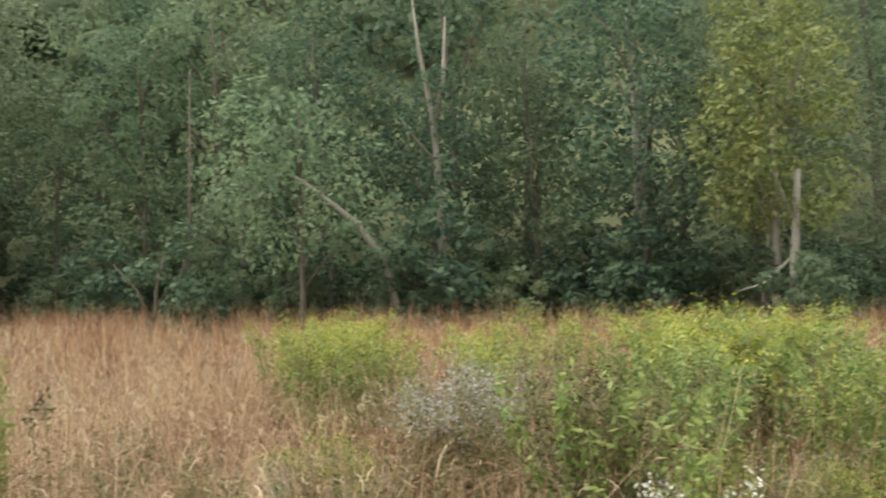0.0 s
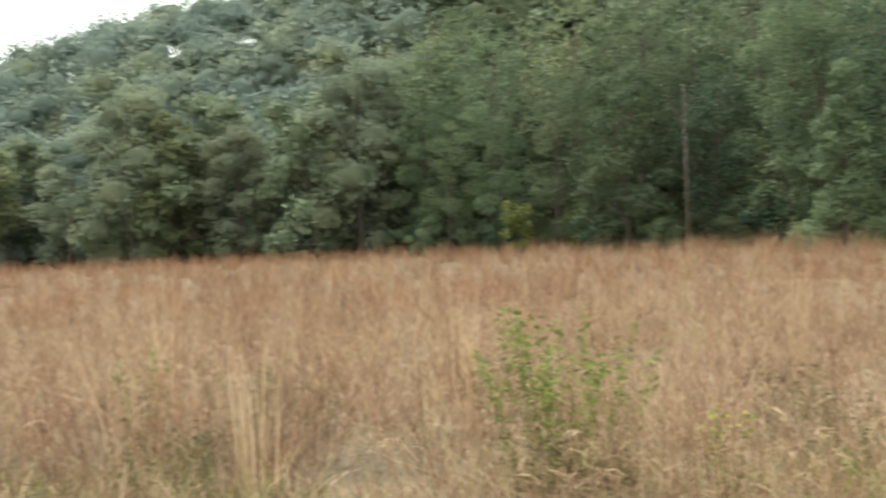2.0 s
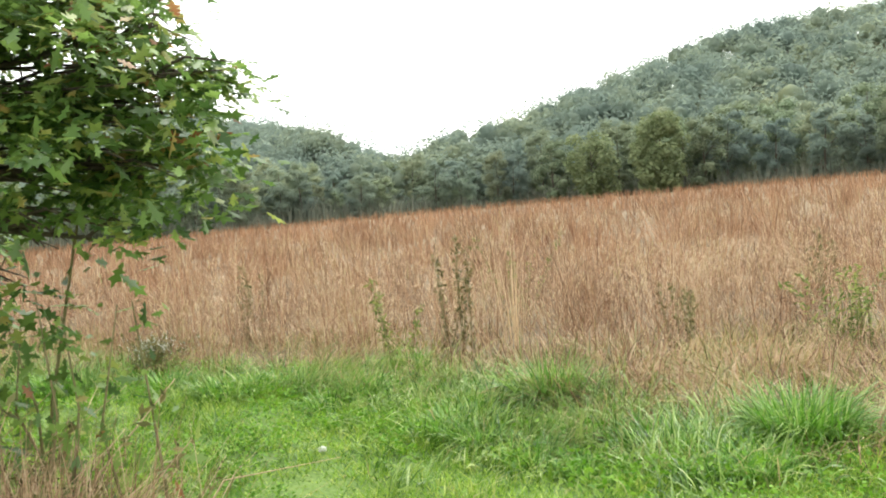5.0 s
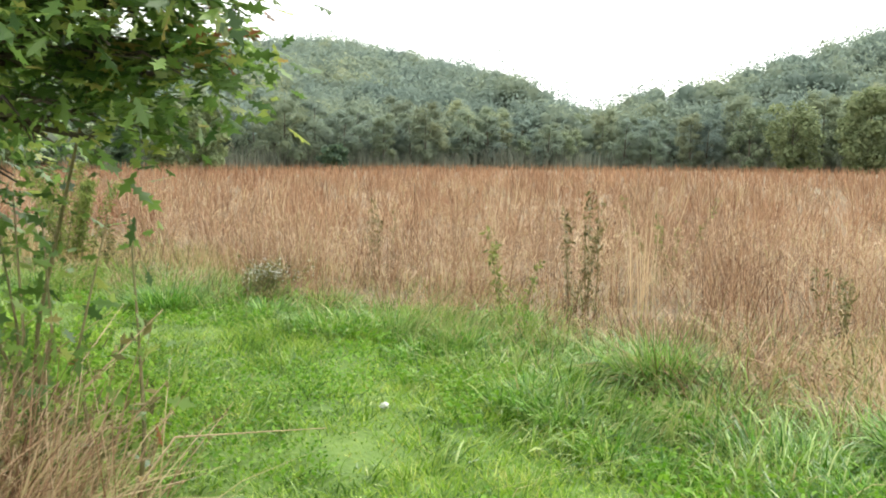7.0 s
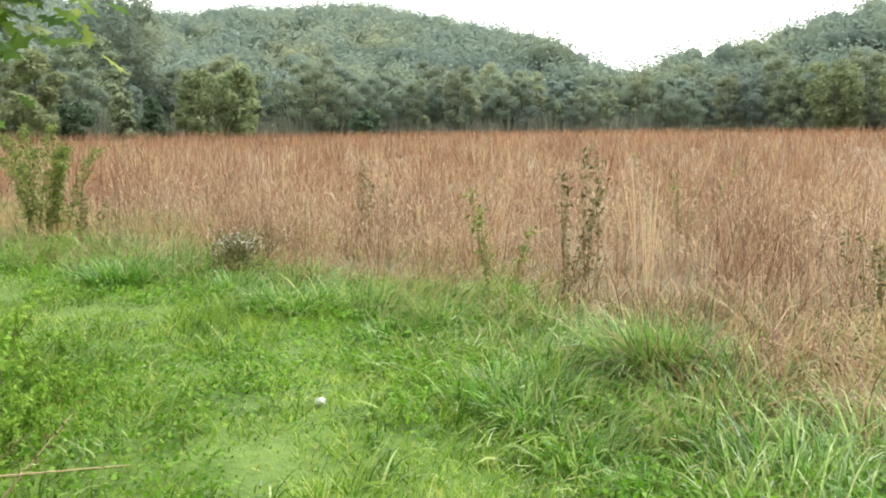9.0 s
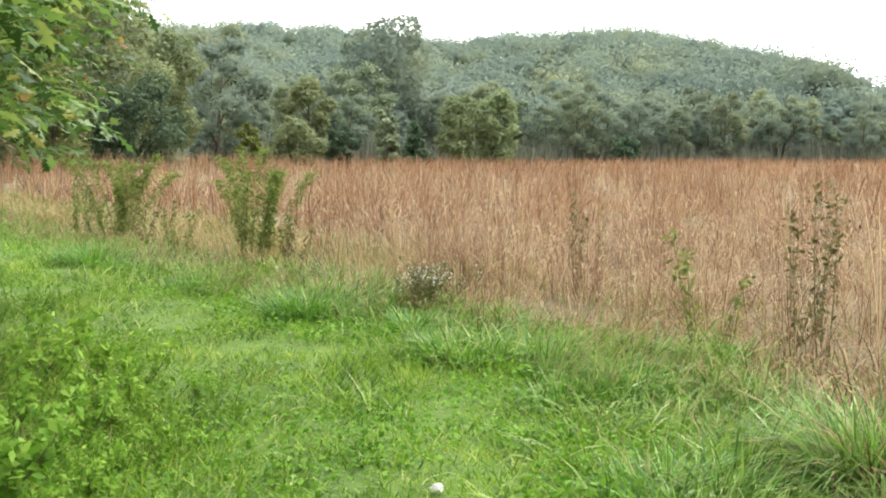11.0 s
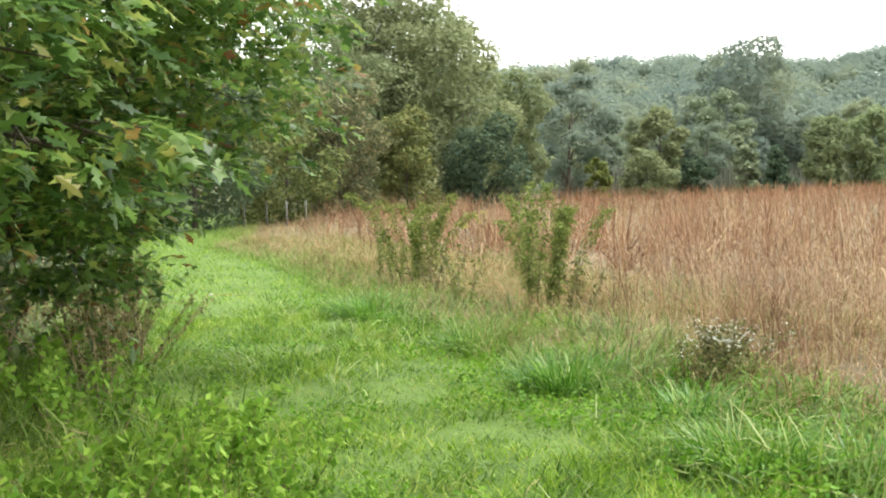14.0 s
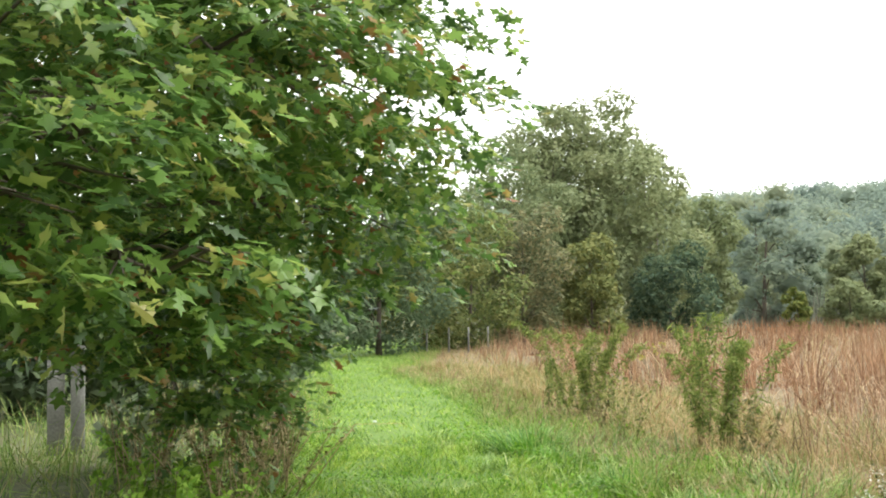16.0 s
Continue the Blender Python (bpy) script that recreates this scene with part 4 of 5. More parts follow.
def tall_grass(name, n, ring, az, height, width, lean, mat, label, segs=2, thin=0.0, power=2.0, lift=0.0, skip=None, bunch=0):
    x, y = scatter(n, *ring, *az, power=power)
    lean_way, tall = rng.uniform(0, 2 * np.pi, n), np.ones(n)
    if bunch:
        # stems rise in bunches and lean out of them
        c = rng.integers(0, max(1, n // bunch), n)
        ox, oy = rng.normal(0, 0.07, n) * (1 + 0.03 * np.hypot(x, y)), rng.normal(0, 0.07, n) * (1 + 0.03 * np.hypot(x, y))
        x, y = x[c] + ox, y[c] + oy
        tall = rng.uniform(0.68, 1.14, max(1, n // bunch))[c]
        lean_way = np.where(rng.uniform(0, 1, n) < 0.6, np.arctan2(oy, ox), lean_way)
    d = -lawn_depth(x, y)
    z = field_zone(x, y)
    azi = np.degrees(np.arctan2(x, y))
    keep = (d > 0.1) & (np.hypot(x, y) < wood_r(azi) + 2) & (rng.uniform(0, 1, n) < np.maximum(z, 0.1) * (1 - thin + thin * (0.5 + lumps(x, y, 0.9)))) & (azi < 178)
    keep &= ~((azi < -25) & (x < np.interp(y, [-10, 8.2, 12.2, 19.2, 40.5], [-3, -6.9, -11, -20, -46]) + 2))
    if skip is not None:
        keep &= ~skip(x, y)
    x, y, z, lean_way, tall = x[keep], y[keep], z[keep], lean_way[keep], tall[keep]
    k = len(x)
    h = height * tall * rng.uniform(0.45, 1.16, k) * (0.32 + 0.68 * z) * (1 + 0.16 * lumps(x, y, 0.5, 2) + 0.10 * lumps(x, y, 2.6, 5))
    base = np.stack([x, y, land(x, y) - 0.02], 1)
    if lift:
        base[:, 2] += lift * rng.uniform(0.15, 1.0, k) ** 0.8 * (0.35 + 0.65 * z) * (1 + 0.16 * lumps(x, y, 0.5, 2))
    if lift:
        v, f = arch_arrays(base, h, width * rng.uniform(0.6, 1.5, k), rng.uniform(0.1, 0.9, k), rng.uniform(0.8, 2.6, k), lean_way, segs)
        return stuff(name, v, f, mat, label, "grass")
    v, f = blade_arrays(base, h, width * rng.uniform(0.6, 1.5, k), np.abs(rng.normal(0, lean, k)) * rng.choice([1.0, 2.3], k, p=[0.65, 0.35]) + 0.02, lean_way, segs)
    return stuff(name, v, f, mat, label, "grass")


def weed_patch(x, y):
    """Where green weeds crowd out the dry grass."""
    az, r = np.degrees(np.arctan2(x + 1.2, y + 2.2)), np.hypot(x + 1.2, y + 2.2)
    return (az > 143) & (r < 13) & (rng.uniform(0, 1, len(x)) < np.where(az > 150, 0.55, 0.35))


tall_grass("dry_field_grass", 66000, (3, 17), (-62, 176), 1.0, 0.006, 0.58, M_TAN, "standing dry tan grass of the field", power=1.5, skip=weed_patch, bunch=26)
tall_grass("pale_curled_leaf", 30000, (3, 24), (-62, 176), 0.13, 0.0055, 0.12, M_PLUME, "pale curled leaves catching light on the dry grass", power=1.5, lift=0.8, skip=weed_patch, segs=3, thin=0.6)
tall_grass("dry_grass_leaf", 64000, (3, 19), (-62, 176), 0.25, 0.0058, 0.16, M_TAN, "curled dry leaves on the field's grass stems", power=1.5, lift=0.72, skip=weed_patch, segs=3)
tall_grass("rusty_field_grass", 50000, (6, 30), (-50, 176), 1.0, 0.007, 0.34, M_RUST, "rust-brown standing bluestem grass in the field", power=1.6, thin=0.5, skip=weed_patch, bunch=30)
tall_grass("pale_grass_plume", 7000, (5, 45), (-50, 176), 1.22, 0.008, 0.22, M_PLUME, "pale feathery grass plumes above the field", thin=0.8, power=1.6, bunch=7)
tall_grass("field_grass_further_off", 50000, (16, 60), (-44, 176), 1.0, 0.018, 0.4, M_TAN, "tan and brown grass across the field", power=1.4, bunch=22)
tall_grass("rusty_grass_further_off", 68000, (17, 80), (-44, 176), 1.05, 0.024, 0.36, M_RUST, "rust-brown grass in the further field", power=1.4, thin=0.4, bunch=25)
tall_grass("far_field_grass", 45000, (60, 165), (-44, 176), 1.05, 0.07, 0.3, M_RUST, "rust-brown grass towards the woods", power=1.3)


def lawn_grass(name, n, ring, height, width, mat, label, segs=2, lump=0.5, az=(-75, 80), behind=-0.5, only=None):
    x, y = scatter(n, *ring, *az, power=1.5)
    d = lawn_depth(x, y)
    keep = (d > -0.35) & (y > behind)
    if only is not None:
        keep &= only(x, y)
    x, y, d = x[keep], y[keep], d[keep]
    k = len(x)
    rise = 1 + 0.8 * np.clip(1 - d / 1.2, 0, 1) + lump * (0.8 * noise(x, y, 0.7, 1) + 0.6 * noise(x, y, 0.27, 2))
    h = height * rng.uniform(0.6, 1.3, k) * np.maximum(rise, 0.3)
    base, way = np.stack([x, y, land(x, y) - 0.01], 1), rng.uniform(0, 2 * np.pi, k)
    if segs == 1:
        v, f = blade_arrays(base, h, width * rng.uniform(0.7, 1.4, k), h * rng.uniform(0.3, 1.5, k), way, segs)
    else:
        way = 3.2 * noise(x, y, 0.5, 3) + rng.normal(0, 0.7, k)
        v, f = arch_arrays(base, h * 1.5, width * rng.uniform(0.7, 1.4, k), rng.uniform(0.1, 0.8, k), rng.uniform(0.6, 2.0, k), way, segs)
    return stuff(name, v, f, mat, label, "grass")


def long_patches(x, y):
    """Where the path's grass has grown into long, bowed tufts: along its edge, and here and there."""
    d = lawn_depth(x, y)
    return noise(x, y, 0.55, 4) + 0.5 * noise(x, y, 0.2, 5) + 0.9 * np.clip(1 - d / 1.5, 0, 1) > 0.55


lawn_grass("mown_grass", 300000, (2, 15), 0.085, 0.010, M_LAWN, "bright green mown grass of the path", 1, 0.9)
lawn_grass("mown_grass_further_off", 110000, (12, 60), 0.07, 0.013, M_LAWN, "bright green mown grass along the path", 1, az=(-50, -27))
lawn_grass("mown_grass_at_start", 60000, (0.1, 9), 0.07, 0.014, M_LAWN, "green mown grass where the walk begins", 1, 0.6, az=(-180, 180), behind=-9)
lawn_grass("long_lawn_grass", 120000, (2, 16), 0.15, 0.009, M_BOWED, "longer bowed green blades in tufts on the path", 3, 0.7, only=long_patches)
lawn_grass("pale_lawn_blade", 22000, (2, 15), 0.12, 0.006, M_VERGE, "longer pale blades among the mown grass", 2, 0.9)
x, y = scatter(120000, 2, 12, -75, 60, power=1.6)
d = lawn_depth(x, y)
keep = (d > 0.1) & (y > -0.5) & (noise(x, y, 0.8, 6) + 0.6 * noise(x, y, 0.25, 7) > -0.1)
x, y = x[keep], y[keep]
p = np.stack([x, y, land(x, y) + rng.uniform(0.02, 0.09, len(x))], 1)
v, f = leaf_quads(p, np.zeros_like(p), 0.014, 0.8, 0.7)
stuff("clover", v, f, M_CLOVER, "small rounded clover leaves in the mown grass", "clover")


p = np.array(EDGE_FIELD[3:12])
i, u = rng.choice(8, 26000, p=[0.15, 0.15, 0.15, 0.15, 0.14, 0.12, 0.08, 0.06]), rng.uniform(0, 1, 26000)[:, None]
p = p[i] * (1 - u) + p[i + 1] * u - np.array([0.75, 0.65]) * rng.uniform(-0.6, 1.6, 26000)[:, None]
p = p[lumps(p[:, 0], p[:, 1], 2.2, 3) + 0.5 * lumps(p[:, 0], p[:, 1], 5, 1) > -0.05]
p = np.concatenate([p, (land(p[:, 0], p[:, 1]) + rng.uniform(0.03, 0.14, len(p)))[:, None]], 1)
v, f = leaf_quads(p, np.zeros_like(p), 0.018, 0.6)
stuff("broadleaf_weeds", v, f, M_CLOVER, "low broad-leaved green weeds in the path's edge", "weeds")


def verge(name, n, inner, outer, height, width, mat, label, lean=0.8, edge=EDGE_FIELD, segs=3):
    """Longer, leaning grass along an edge of the path."""
    pts = np.array(edge)
    seg = np.hypot(*np.diff(pts, axis=0).T)
    wgt = seg / (1 + 0.06 * np.hypot(*((pts[1:] + pts[:-1]) / 2).T) ** 1.4)
    i = rng.choice(len(seg), n, p=wgt / wgt.sum())
    u = rng.uniform(0, 1, n)[:, None]
    p = pts[i] + u * (pts[i + 1] - pts[i])
    d = (pts[i + 1] - pts[i]) / seg[i][:, None]
    p = p + np.stack([-d[:, 1], d[:, 0]], 1) * rng.uniform(-outer, inner, n)[:, None]
    x, y = p.T
    keep = rng.uniform(0, 1, n) < 0.35 + 0.65 * (lumps(x, y, 1.4, 3) > -0.15)
    x, y = x[keep], y[keep]
    k = len(x)
    h = height * rng.uniform(0.5, 1.3, k) * (1 + 0.5 * noise(x, y, 0.6, 8) + 0.3 * noise(x, y, 0.25, 9))
    way = 4 * noise(x, y, 0.6, 10) + rng.normal(0, 0.9, k)
    v, f = arch_arrays(np.stack([x, y, land(x, y) - 0.01], 1), h * 1.3, width * rng.uniform(0.7, 1.4, k), np.abs(rng.normal(0.25, 0.45 * lean, k)), rng.uniform(0.4, 2.1, k), way, segs)
    return stuff(name, v, f, mat, label, "grass")


verge("verge_grass", 30000, 0.9, 0.5, 0.22, 0.008, M_VERGE, "long pale green grass leaning over the path's edge", edge=EDGE_FIELD[3:])
verge("dry_margin", 14000, 0.0, 2.5, 0.27, 0.008, M_TAN, "low tangled dry grass at the field's margin", lean=1.5, edge=EDGE_BACK[1:] + EDGE_FIELD[:7])
verge("weedy_margin", 26000, 0.1, 3.0, 0.20, 0.009, M_MIXED, "low mixed green and straw weeds at the field's margin", lean=1.2, edge=EDGE_FIELD[2:])
verge("wood_margin_grass", 22000, 0.6, 2.5, 0.24, 0.010, M_VERGE, "rough green grass and weeds under the oak", lean=1.0, edge=EDGE_WOOD[:10], segs=2)
verge("straw_verge", 16000, 0.4, 0.9, 0.20, 0.007, M_TAN, "short straw-coloured grass between path and field", lean=1.2, segs=2)
verge("straw_margin", 15000, 0.55, 0.7, 0.20, 0.008, M_TAN, "low straw-coloured grass lining the path", lean=1.3, edge=EDGE_FIELD[7:13], segs=2)
verge("weedy_edge", 22000, -0.3, 3.0, 0.26, 0.010, M_MIXED, "low green and brown weeds between path and field", lean=1.2, edge=EDGE_FIELD[8:13], segs=2)
verge("field_corner_weeds", 16000, 0.1, 3.8, 0.20, 0.010, M_MIXED, "low brown and green weeds where the field thins out", lean=1.4, edge=EDGE_BACK[1:] + EDGE_FIELD[:6])
verge("rough_grass_under_oak", 18000, -0.5, 9.0, 0.45, 0.012, M_VERGE, "rough straw and green grass behind the oak", lean=0.9, edge=EDGE_WOOD[1:9], segs=2)
verge("rough_grass_by_the_path", 14000, 0.3, 6.0, 0.4, 0.012, M_VERGE, "rough straw and green grass beside the path", lean=0.9, edge=EDGE_WOOD[7:], segs=2)

def low_growth(name, n, height, width, mat, label, seed):
    """Trodden, tangled growth on the field's near corner, between the mown grass and the standing field."""
    x, y = scatter(n, 3.5, 17, 4, 128, power=1.5)
    d, z = -lawn_depth(x, y), field_zone(x, y)
    keep = (d > 0.05) & (z < 0.9) & (noise(x, y, 0.8, seed) + 0.7 * noise(x, y, 0.3, seed + 1) > -0.55)
    x, y = x[keep], y[keep]
    k = len(x)
    h = height * rng.uniform(0.5, 1.5, k) * (1 + 0.6 * noise(x, y, 0.7, seed) + 0.4 * noise(x, y, 0.3, seed + 1))
    v, f = arch_arrays(np.stack([x, y, land(x, y) - 0.01], 1), h, width * rng.uniform(0.6, 1.5, k), np.abs(rng.normal(0.5, 0.6, k)), rng.uniform(0.2, 2.2, k), 4 * noise(x, y, 0.5, seed + 2) + rng.normal(0, 1.0, k), 3)
    return stuff(name, v, f, mat, label, "grass")


low_growth("low_dry_growth", 70000, 0.30, 0.009, M_TAN, "low tangled dry grass on the field's near corner", 21)
low_growth("low_green_growth", 52000, 0.26, 0.010, M_MIXED, "low green and brown weeds tangled in the dry grass", 31)
low_growth("dark_dead_growth", 26000, 0.30, 0.010, M_WEED_DULL, "dark dead weeds lying in the dry grass", 41)

# ---- weeds, tufts and small things ----
def weed(name, height, spread, stalks, leaf_mat, label, seed, leaf=0.05, per=26, flower=None, flower_n=60, flower_size=0.012, stem_mat=None, lean=0.18, low=0.1, category="weed", arch=0.05, wide=0.32):
    """A clump of upright stalks, each with leaves all the way up, and flower or seed heads."""
    rnd = random.Random(seed)
    g = np.random.default_rng(seed)
    leaf, per = leaf * 0.6, int(per * 2.2)
    root = tagged(new(name), label, category)
    lp, fp, ld = [], [], []
    for i in range(stalks):
        a, q = rnd.uniform(0, 6.28), spread * math.sqrt(rnd.random())
        b = Vector((q * math.cos(a) * 0.6, q * math.sin(a) * 0.6, -0.03))
        h = height * rnd.uniform(0.65, 1.0)
        t = Vector((q * math.cos(a) + rnd.gauss(0, lean) * h, q * math.sin(a) + rnd.gauss(0, lean) * h, h))
        m = b.lerp(t, 0.55) + Vector((rnd.gauss(0, 0.02), rnd.gauss(0, 0.02), arch * h))
        bm = bmesh.new()
        tube(bm, [b.lerp(m, s).lerp(m.lerp(t, s), s) for s in (0, 0.33, 0.67, 1)], [0.007, 0.006, 0.004, 0.002], 4)
        part("stem", bm, stem_mat or M_STEM, root)
        u = g.uniform(low, 1.0, per)
        bb, mm, tt = np.array(b), np.array(m), np.array(t)
        c = ((1 - u) ** 2)[:, None] * bb + (2 * u * (1 - u))[:, None] * mm + (u * u)[:, None] * tt
        d = g.normal(size=(per, 3))
        d[:, 2] = np.abs(d[:, 2]) * 0.4
        d /= np.linalg.norm(d, axis=1, keepdims=True)
        lp.append(c + d * leaf * g.uniform(0.5, 2.2, per)[:, None])
        ld.append(d)
        if flower is not None:
            k = max(4, flower_n // stalks)
            s = g.normal(size=(k, 3)) * np.array([0.045, 0.045, 0.06]) * (height ** 0.5)
            fp.append(tt + s - np.array([0, 0, 0.04]))
    lp, ld = np.concatenate(lp), np.concatenate(ld)
    v, f = leaf_quads(lp, ld, leaf, 0.3, wide)
    part_mesh("foliage", mesh_from("foliage", v, f, [leaf_mat]), root)
    if fp:
        fp = np.concatenate(fp)
        v, f = leaf_quads(fp, np.zeros_like(fp), flower_size, 0.8)
        part_mesh("flower_head", mesh_from("flower_head", v, f, [flower]), root)
    return root


def at(ob, x, y, spin=0.0, scale=1.0):
    ob.matrix_basis = Matrix.Translation((x, y, float(land(np.array([x]), np.array([y]))[0]))) @ Matrix.Rotation(spin, 4, "Z") @ Matrix.Scale(scale, 4)
    return ob


def again(ob, x, y, spin, scale):
    c = copy_thing(ob, Matrix.Translation((x, y, float(land(np.array([x]), np.array([y]))[0]))) @ Matrix.Rotation(spin, 4, "Z"))
    c.scale = (scale, scale, scale)
    return c


# weeds seen singly in and beside the field
at(weed("tall_weed", 1.32, 0.22, 7, M_WEED_DULL, "tall dull brown-green weed standing in the dry grass", 1, 0.045, 34, M_DEAD, 50), 1.03, 8.96)
at(weed("green_weed", 0.95, 0.12, 4, M_WEED, "green leafy weed at the edge of the dry grass", 2, 0.05, 26), 0.32, 8.5)
at(weed("feathery_weed", 1.5, 0.36, 12, M_FERN, "tall feathery green weed leaning at the path's edge", 33, 0.075, 120, None, lean=0.22, arch=0.25, wide=0.09, low=0.15), -5.0, 12.9)
at(weed("feathery_weed", 1.3, 0.40, 14, M_FERN, "feathery green weed bent over beside the path", 47, 0.075, 120, None, lean=0.3, arch=0.35, wide=0.09, low=0.12), -8.0, 14.7)
at(weed("small_weed", 0.9, 0.15, 4, M_WEED, "small green weed beside the path", 5, 0.05, 40), -9.3, 15.6)
at(weed("goldenrod", 1.0, 0.12, 3, M_WEED_DULL, "goldenrod with yellow flowers in the dry grass", 6, 0.04, 20, M_GOLD, 60, 0.03), -10.2, 19.6)
at(weed("white_aster", 0.44, 0.34, 30, M_WEED_DULL, "low rounded bush of small white flowers at the path's edge", 7, 0.035, 20, M_WHITE, 620, 0.010, lean=0.3), -2.05, 10.0)
at(weed("feathery_weed", 1.32, 0.24, 10, M_WEED, "tall feathery green weed in the dry field", 8, 0.045, 70, None, lean=0.06, wide=0.16), 4.2, -4.75)
at(weed("feathery_weed", 1.3, 0.2, 8, M_WEED, "tall green weed beside another in the dry field", 9, 0.045, 70, None, lean=0.05, wide=0.16), 4.65, -5.25)
at(weed("seed_weed", 1.1, 0.06, 2, M_WEED_DULL, "single weed with a dark seed head", 10, 0.04, 30, M_DEAD, 40, 0.02, lean=0.03), 5.0, -5.8)
at(weed("leafy_weed", 1.2, 0.55, 22, M_FERN, "broad clump of green weeds with dark seed heads", 11, 0.042, 40, M_DEAD, 120, 0.014, lean=0.12), 5.75, -2.0)
at(weed("goldenrod", 0.7, 0.1, 3, M_WEED, "small goldenrod with yellow flowers in the dry field", 12, 0.04, 24, M_GOLD, 70, 0.016), 5.05, -2.85)
at(weed("dead_weed", 0.95, 0.12, 4, M_WEED_DULL, "dead brown weed with dark seed heads", 13, 0.03, 14, M_DEAD, 60, 0.02), 5.4, -4.0)
at(weed("bramble", 0.45, 0.45, 14, M_WEED, "low green bramble in the dry field", 14, 0.05, 26, lean=0.4), 4.6, -3.7)
at(weed("green_weed", 0.75, 0.3, 10, M_WEED, "yellow-green weed tuft in the thin grass", 15, 0.05, 26, lean=0.3), 4.2, 7.1)
for k, (x, y, h) in enumerate([(7.2, 7.0, 0.9), (8.3, 5.6, 0.8), (6.2, 2.9, 0.75), (7.6, 1.5, 0.9), (5.9, 4.7, 0.6), (3.1, 8.2, 0.7), (2.3, 11.5, 1.15), (-1.0, 12.2, 1.1), (5.5, 9.8, 1.0), (-6.0, 12.9, 0.8), (-6.9, 13.7, 0.75), (-4.3, 12.3, 0.7), (-8.9, 15.4, 0.7)]):
    at(weed("field_weed", h, 0.22, 6, M_WEED_DULL if k % 3 else M_WEED, "dull green weed scattered in the dry field", 20 + k, 0.04, 26, lean=0.2), x, y)

# the weedy corner: goldenrod, leafy weeds and asters, many of each
KINDS = [weed("goldenrod", 1.25, 0.24, 11, M_GREEN_WEED, "goldenrod coming into yellow flower", 50, 0.055, 40, M_GOLD, 900, 0.011, wide=0.2, low=0.2),
         weed("leafy_weed", 1.15, 0.42, 20, M_GREEN_WEED, "thick green leafy weed", 51, 0.046, 56, wide=0.34),
         weed("dull_weed", 1.0, 0.3, 12, M_WEED_DULL, "brown-green weed going to seed", 52, 0.04, 34, M_DEAD, 120, 0.012, wide=0.25),
         weed("aster", 0.9, 0.34, 18, M_WEED_DULL, "bushy weed with small greyish-white flowers", 53, 0.03, 24, M_ASTER, 620, 0.010),
         weed("goldenrod", 1.05, 0.3, 10, M_WEED, "goldenrod with fading yellow flower heads", 54, 0.045, 34, M_GOLD, 300, 0.011, wide=0.2)]
started = set()


def weeds_at(i, az, r, scale):
    x, y = -1.18 + r * math.sin(radians(az)), -2.22 + r * math.cos(radians(az))
    if i in started:
        ob = again(KINDS[i], x, y, rr.uniform(0, 6.28), scale)
    else:
        started.add(i)
        ob = at(KINDS[i], x, y)
    return tagged(ob, group="weeds of the field's corner")


# kinds to choose from, how many, bearings, ranges and sizes
for kinds, count, bearing, reach, sizes in [
        ([0, 0, 4], 18, (131.5, 139.5), (9.8, 12.8), (0.9, 1.05)), ([3], 9, (139.6, 143.6), (6.8, 8.2), (0.95, 1.15)), ([4, 2, 0], 14, (141, 148), (8.6, 12), (0.85, 1.05)),
        ([2, 1], 7, (147.4, 150.6), (5.3, 6.6), (0.95, 1.15)), ([1, 4, 0, 2], 15, (150.8, 156), (6.8, 10), (0.85, 1.08)), ([1, 4, 0], 10, (155.5, 160.5), (8.8, 10.5), (0.95, 1.12)),
        ([4, 2, 3], 10, (150.5, 166), (4.4, 5.4), (0.35, 0.5)), ([1, 1, 4, 2], 12, (160.2, 167), (6.8, 10), (0.9, 1.1)), ([0], 10, (150.5, 163), (9.4, 11), (1.0, 1.08)), ([2, 4, 2, 3], 22, (119, 147), (4.7, 7.2), (0.45, 0.72)),
        ([2, 2, 3, 4], 12, (154, 166), (5.2, 6.6), (0.4, 0.6)), ([4, 2], 6, (150.5, 157), (5.2, 6.6), (0.55, 0.75))]:
    for _ in range(count):
        weeds_at(rr.choice(kinds), rr.uniform(*bearing), rr.uniform(*reach), rr.uniform(*sizes))
at(weed("white_aster", 0.62, 0.34, 14, M_WEED_DULL, "clump of white asters in flower among the weeds", 16, 0.03, 20, M_WHITE, 700, 0.014), 1.35, -7.0)
at(weed("white_aster", 0.5, 0.28, 10, M_WEED_DULL, "low white asters in flower among the weeds", 17, 0.03, 20, M_WHITE, 420, 0.014), 1.0, -6.6)

# dead seed-bearing weeds between path and field
DEAD = weed("dead_weed", 0.62, 0.4, 12, M_WEED_DULL, "low dead brown weed with dark seed heads", 90, 0.03, 20, M_DEAD, 110, 0.013, lean=0.4)
for k in range(26):
    a, q = radians(rr.uniform(48, 126)), rr.uniform(5.2, 9.5)
    x, y = -1.1 + q * math.sin(a), -2.1 + q * math.cos(a)
    ob = again(DEAD, x, y, rr.uniform(0, 6.28), rr.uniform(0.6, 1.1)) if k else at(DEAD, x, y)
    tagged(ob, group="dead weeds of the field")


